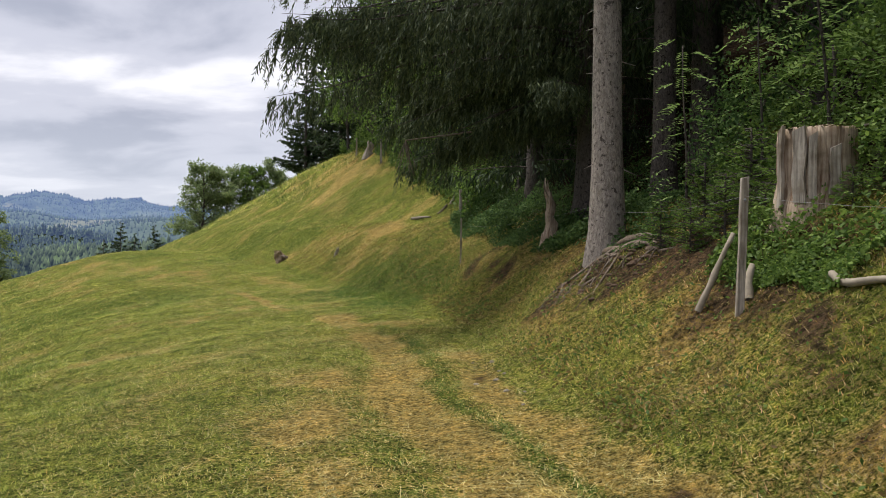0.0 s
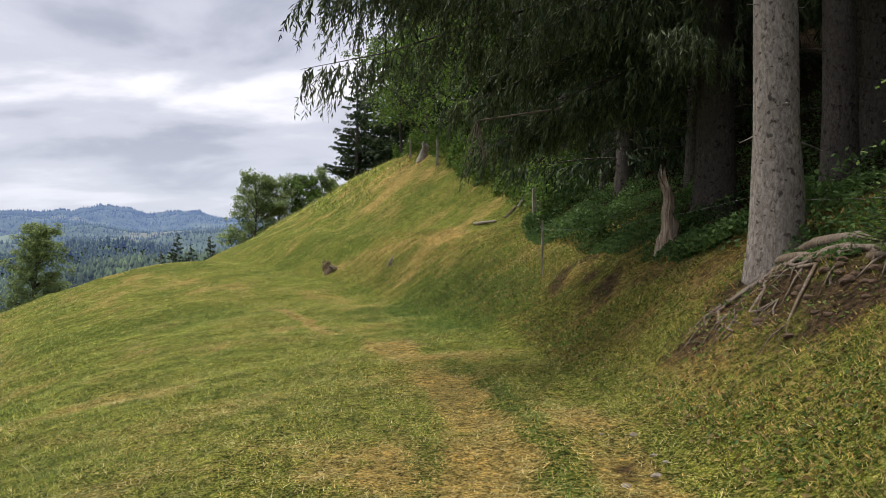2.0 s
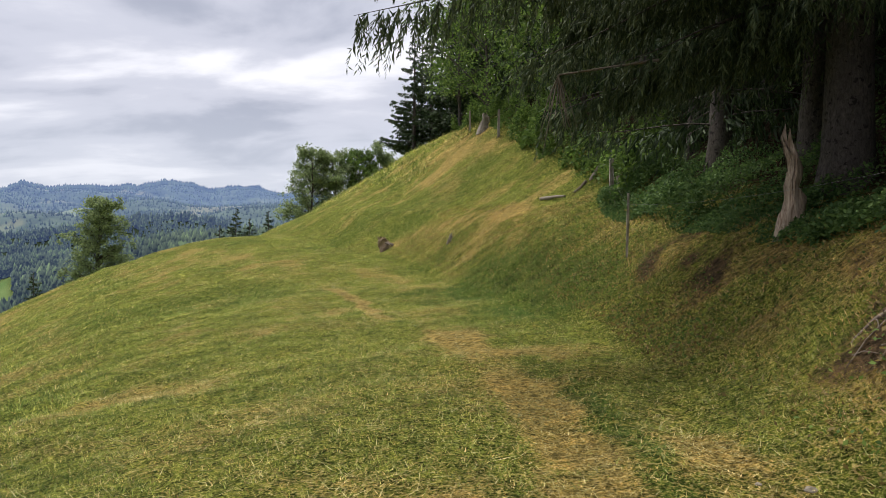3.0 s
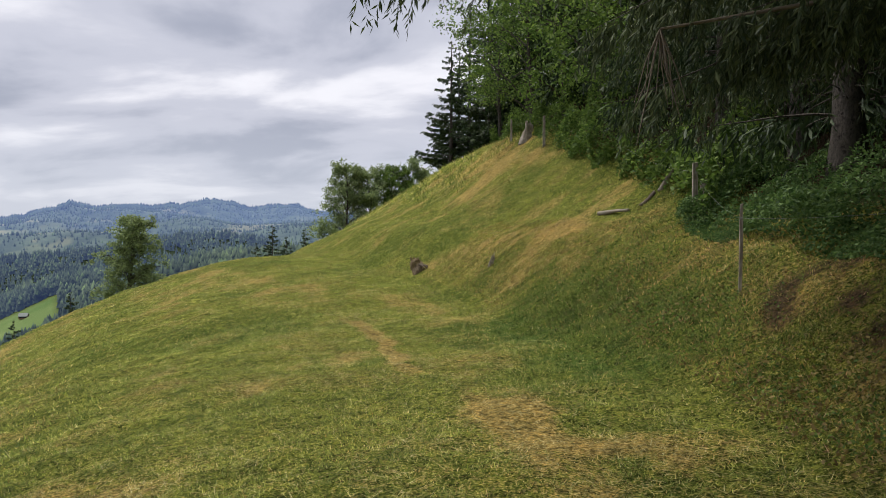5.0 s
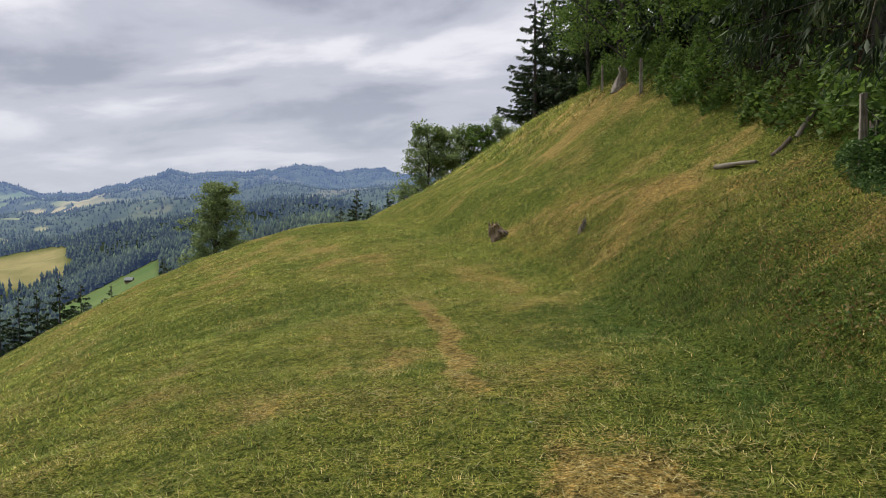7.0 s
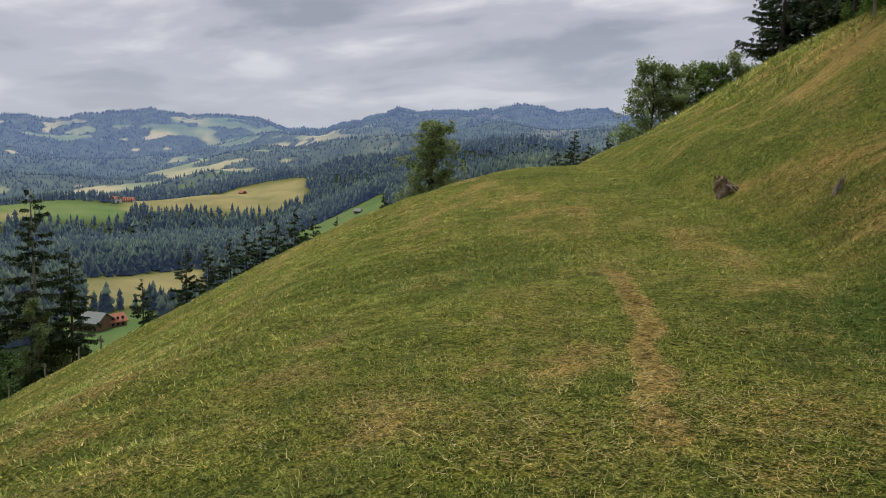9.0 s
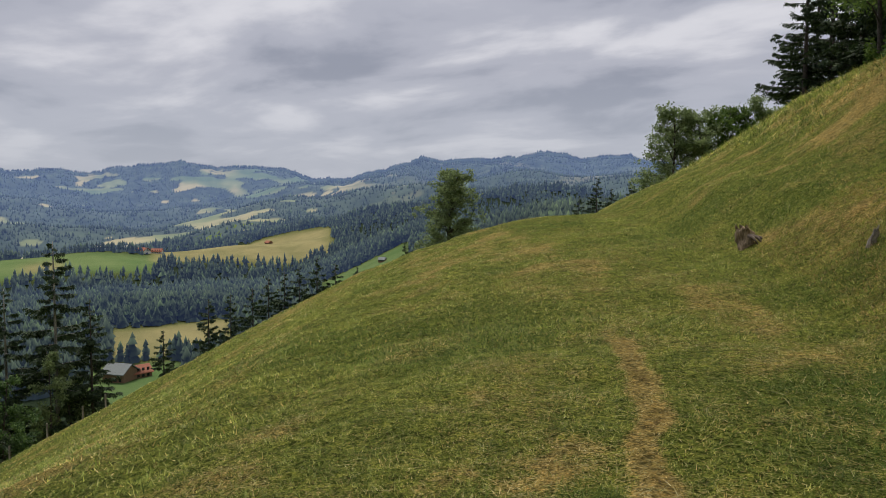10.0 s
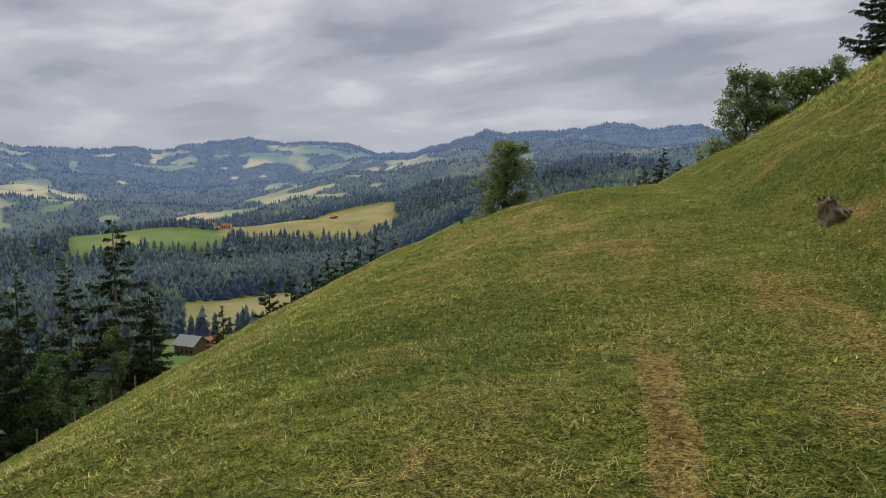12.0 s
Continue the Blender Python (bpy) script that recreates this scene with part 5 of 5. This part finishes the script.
# clods and stones
for k in range(46):
    if k < 9:
        s, u = rr0.uniform(9.5, 12.5), -0.25 + rr0.normal() * 0.16
        size, mt, nm, lab = rr0.uniform(0.015, 0.035), M_STONE, "stone", "small pale stone in the worn wheel track"
    else:
        s, u = rr0.uniform(12.0, 13.8), rr0.uniform(1.0, 1.7)
        size, mt, nm, lab = rr0.uniform(0.025, 0.06), M_SOILCLOD, "soil_clod", "crumbly brown clod of earth on the bank"
    x, y = at_su(s, u)
    bm = bmesh.new()
    bmesh.ops.create_icosphere(bm, subdivisions=2, radius=size)
    for v in bm.verts:
        v.co *= 1 + 0.35 * noise.noise(v.co * (1.2 / size) + Vector((k * 3.1, 0, 0)))
        v.co.z *= 0.6
    e = thing(nm, (x, y, z_at(x, y) + size * -0.05), lab, nm.replace("_", " "), "stones of the track" if k < 9 else "clods of the bank", float(rr0.uniform(0, 360)))
    part("lump", bm, mt, e)


# ---- saplings ----
def rowan(x, y, h, n, label, seed, size=1.0, lean=(0.0, 0.0)):
    """Sapling with feathered leaves: stalks that carry pairs of leaflets."""
    rng = np.random.default_rng(seed)
    e = thing("rowan_sapling", (x, y, z_at(x, y) - 0.03), label, "sapling")
    t = np.linspace(0, 1, 8)
    stem = np.stack([lean[0] * t * h + 0.03 * np.sin(t * 5), lean[1] * t * h + 0.03 * np.cos(t * 4), t * h], 1)
    mesh_object("stem", *tube_arrays(stem, 0.012 * size * (1 - 0.8 * t) + 0.003, 6), M_BARK_DARK, e)
    vs = []
    for i in range(n):
        f = 0.12 + 0.88 * (i + rng.random()) / n
        p0 = np.array([np.interp(f, t, stem[:, c]) for c in range(3)])
        az = i * 2.4 + rng.uniform(-0.5, 0.5)
        o = np.array([np.cos(az), np.sin(az), 0])
        ln = rng.uniform(0.2, 0.36) * size * (1.15 - 0.5 * f)
        reach = 0.5 * ln
        for q in range(7):
            g = (q + 0.6) / 7
            c = p0 + o * (reach + ln * g) * 0.8 + np.array([0, 0, 0.14 * ln - 0.45 * ln * g * g])
            sd = np.array([-o[1], o[0], 0])
            for sg in (1, -1):
                d = unit(sd * sg + o * 0.45 + np.array([0, 0, -0.2 + 0.2 * rng.normal()]))
                wv = np.cross(d, [0, 0, 1]) * 0.011 * size
                l2 = 0.06 * size * (1 - 0.45 * abs(g - 0.45))
                vs.append([c, c + d * l2 * 0.5 + wv, c + d * l2, c + d * l2 * 0.5 - wv])
    v = np.array(vs).reshape(-1, 3)
    i = np.arange(len(vs))[:, None] * 4
    mesh_object("leaves", v, np.concatenate([i + [0, 1, 2], i + [0, 2, 3]], 1).reshape(-1, 3), M_ROWAN, e)
    return e


rowan(2.99, 6.07, 2.15, 34, "slender rowan sapling with pale feathered leaves", 61, 1.45)
rowan(4.35, 5.55, 2.9, 60, "leafy rowan sapling above the old stump", 62, 1.5, (-0.1, -0.1))
rowan(4.9, 4.7, 2.7, 60, "leafy rowan sapling behind the old stump", 63, 1.5, (-0.2, -0.1))
rowan(3.75, 6.1, 2.0, 40, "leafy rowan sapling in the shade of the wood", 64, 1.4)
rowan(5.3, 3.4, 2.2, 50, "leafy rowan sapling on the bank", 65, 1.5, (-0.1, 0))

small = None
for x, y, h in ((3.35, 5.05, 0.7), (3.6, 5.35, 0.9), (3.05, 5.5, 0.55), (3.85, 5.0, 0.8), (4.45, 4.0, 0.45), (4.2, 3.95, 0.35), (2.75, 6.35, 0.6), (4.75, 3.75, 0.5), (3.2, 5.9, 0.8), (3.65, 4.6, 0.45)):
    if small is None:
        small = make_spruce((x, y, z_at(x, y) - 0.03), np.random.default_rng(71), 1.0, 0.012, 0.08, 0.42, "young bright green spruce seedling on the bank", group="spruce seedlings on the bank", per_m=60, twig=(40, 0.10), k=3, width=0.02, droop=0.05, hang=0.15, stubs=False, mat_leaf=M_LEAF, detail=0.2)
        small.scale = (h, h, h)
    else:
        c = copy_thing(small, pose(x, y, z_at(x, y) - 0.03, 0, 0, rr0.uniform(0, 360)))
        c.scale = (h, h, h)

# ---- houses of the valley ----
def house(az, dist, w, d, h, rz, wall_m, roof_m, label, floors=2):
    x, y = crest_place(az, dist, END)
    e = thing("farmhouse", (x, y, z_at(x, y) - 0.5), label, "house", "", rz)
    bm = bmesh.new()
    bmesh.ops.create_cube(bm, size=1.0)
    for v in bm.verts:
        v.co = Vector((v.co.x * w, v.co.y * d, (v.co.z + 0.5) * h))
    part("wall", bm, wall_m, e)
    bm = bmesh.new()
    rh = d * 0.34
    prof = [(-d * 0.62, h - 0.6), (0, h + rh), (d * 0.62, h - 0.6), (d * 0.62, h - 0.25), (0, h + rh + 0.4), (-d * 0.62, h - 0.25)]
    a = [bm.verts.new((-w * 0.56, py, pz)) for py, pz in prof]
    b = [bm.verts.new((w * 0.56, py, pz)) for py, pz in prof]
    for k in range(6):
        bm.faces.new((a[k], a[(k + 1) % 6], b[(k + 1) % 6], b[k]))
    bm.faces.new(a[::-1])
    bm.faces.new(b)
    part("roof", bm, roof_m, e)
    bm = bmesh.new()
    g = [bm.verts.new(p) for p in ((-w * 0.5, -d * 0.5, h - 0.3), (-w * 0.5, d * 0.5, h - 0.3), (-w * 0.5, 0, h + rh - 0.3), (w * 0.5, -d * 0.5, h - 0.3), (w * 0.5, d * 0.5, h - 0.3), (w * 0.5, 0, h + rh - 0.3))]
    for q in ((0, 1, 2), (5, 4, 3), (0, 2, 5, 3), (1, 4, 5, 2), (0, 3, 4, 1)):
        bm.faces.new([g[i] for i in q])
    part("gable", bm, wall_m, e)
    for fl in range(floors):
        for k in range(4):
            for side in (-1, 1):
                bm = bmesh.new()
                bmesh.ops.create_cube(bm, size=1.0)
                for v in bm.verts:
                    v.co = Vector((v.co.x * 1.1 + (k - 1.5) * w * 0.22, v.co.y * 0.12 + side * d * 0.5, v.co.z * 1.3 + 1.6 + fl * 2.7))
                part("window", bm, M_WINDOW, e)
    return e


house(74.4, 955, 14, 9, 4, 20, M_PLASTER, M_ROOF, "red-roofed farmhouse on the hay slope")
house(73.5, 965, 12, 8, 3, 60, M_PLASTER, M_ROOF, "red-roofed barn next to the farmhouse")
house(65.7, 1035, 9, 6, 2.6, 10, M_WALL, M_ROOF, "small red-roofed barn on the hay field", 1)
house(57.3, 545, 5, 4, 2.2, 40, M_WALL, M_ROOF_GREY, "small wooden hut on the green pasture", 1)
house(76.3, 345, 11, 9, 4.5, 35, M_WALL, M_ROOF_GREY, "large timber house with a pale grey roof in the valley")
house(75.2, 348, 10, 7, 3, 100, M_WALL, M_ROOF, "low timber farm building beside the large house")
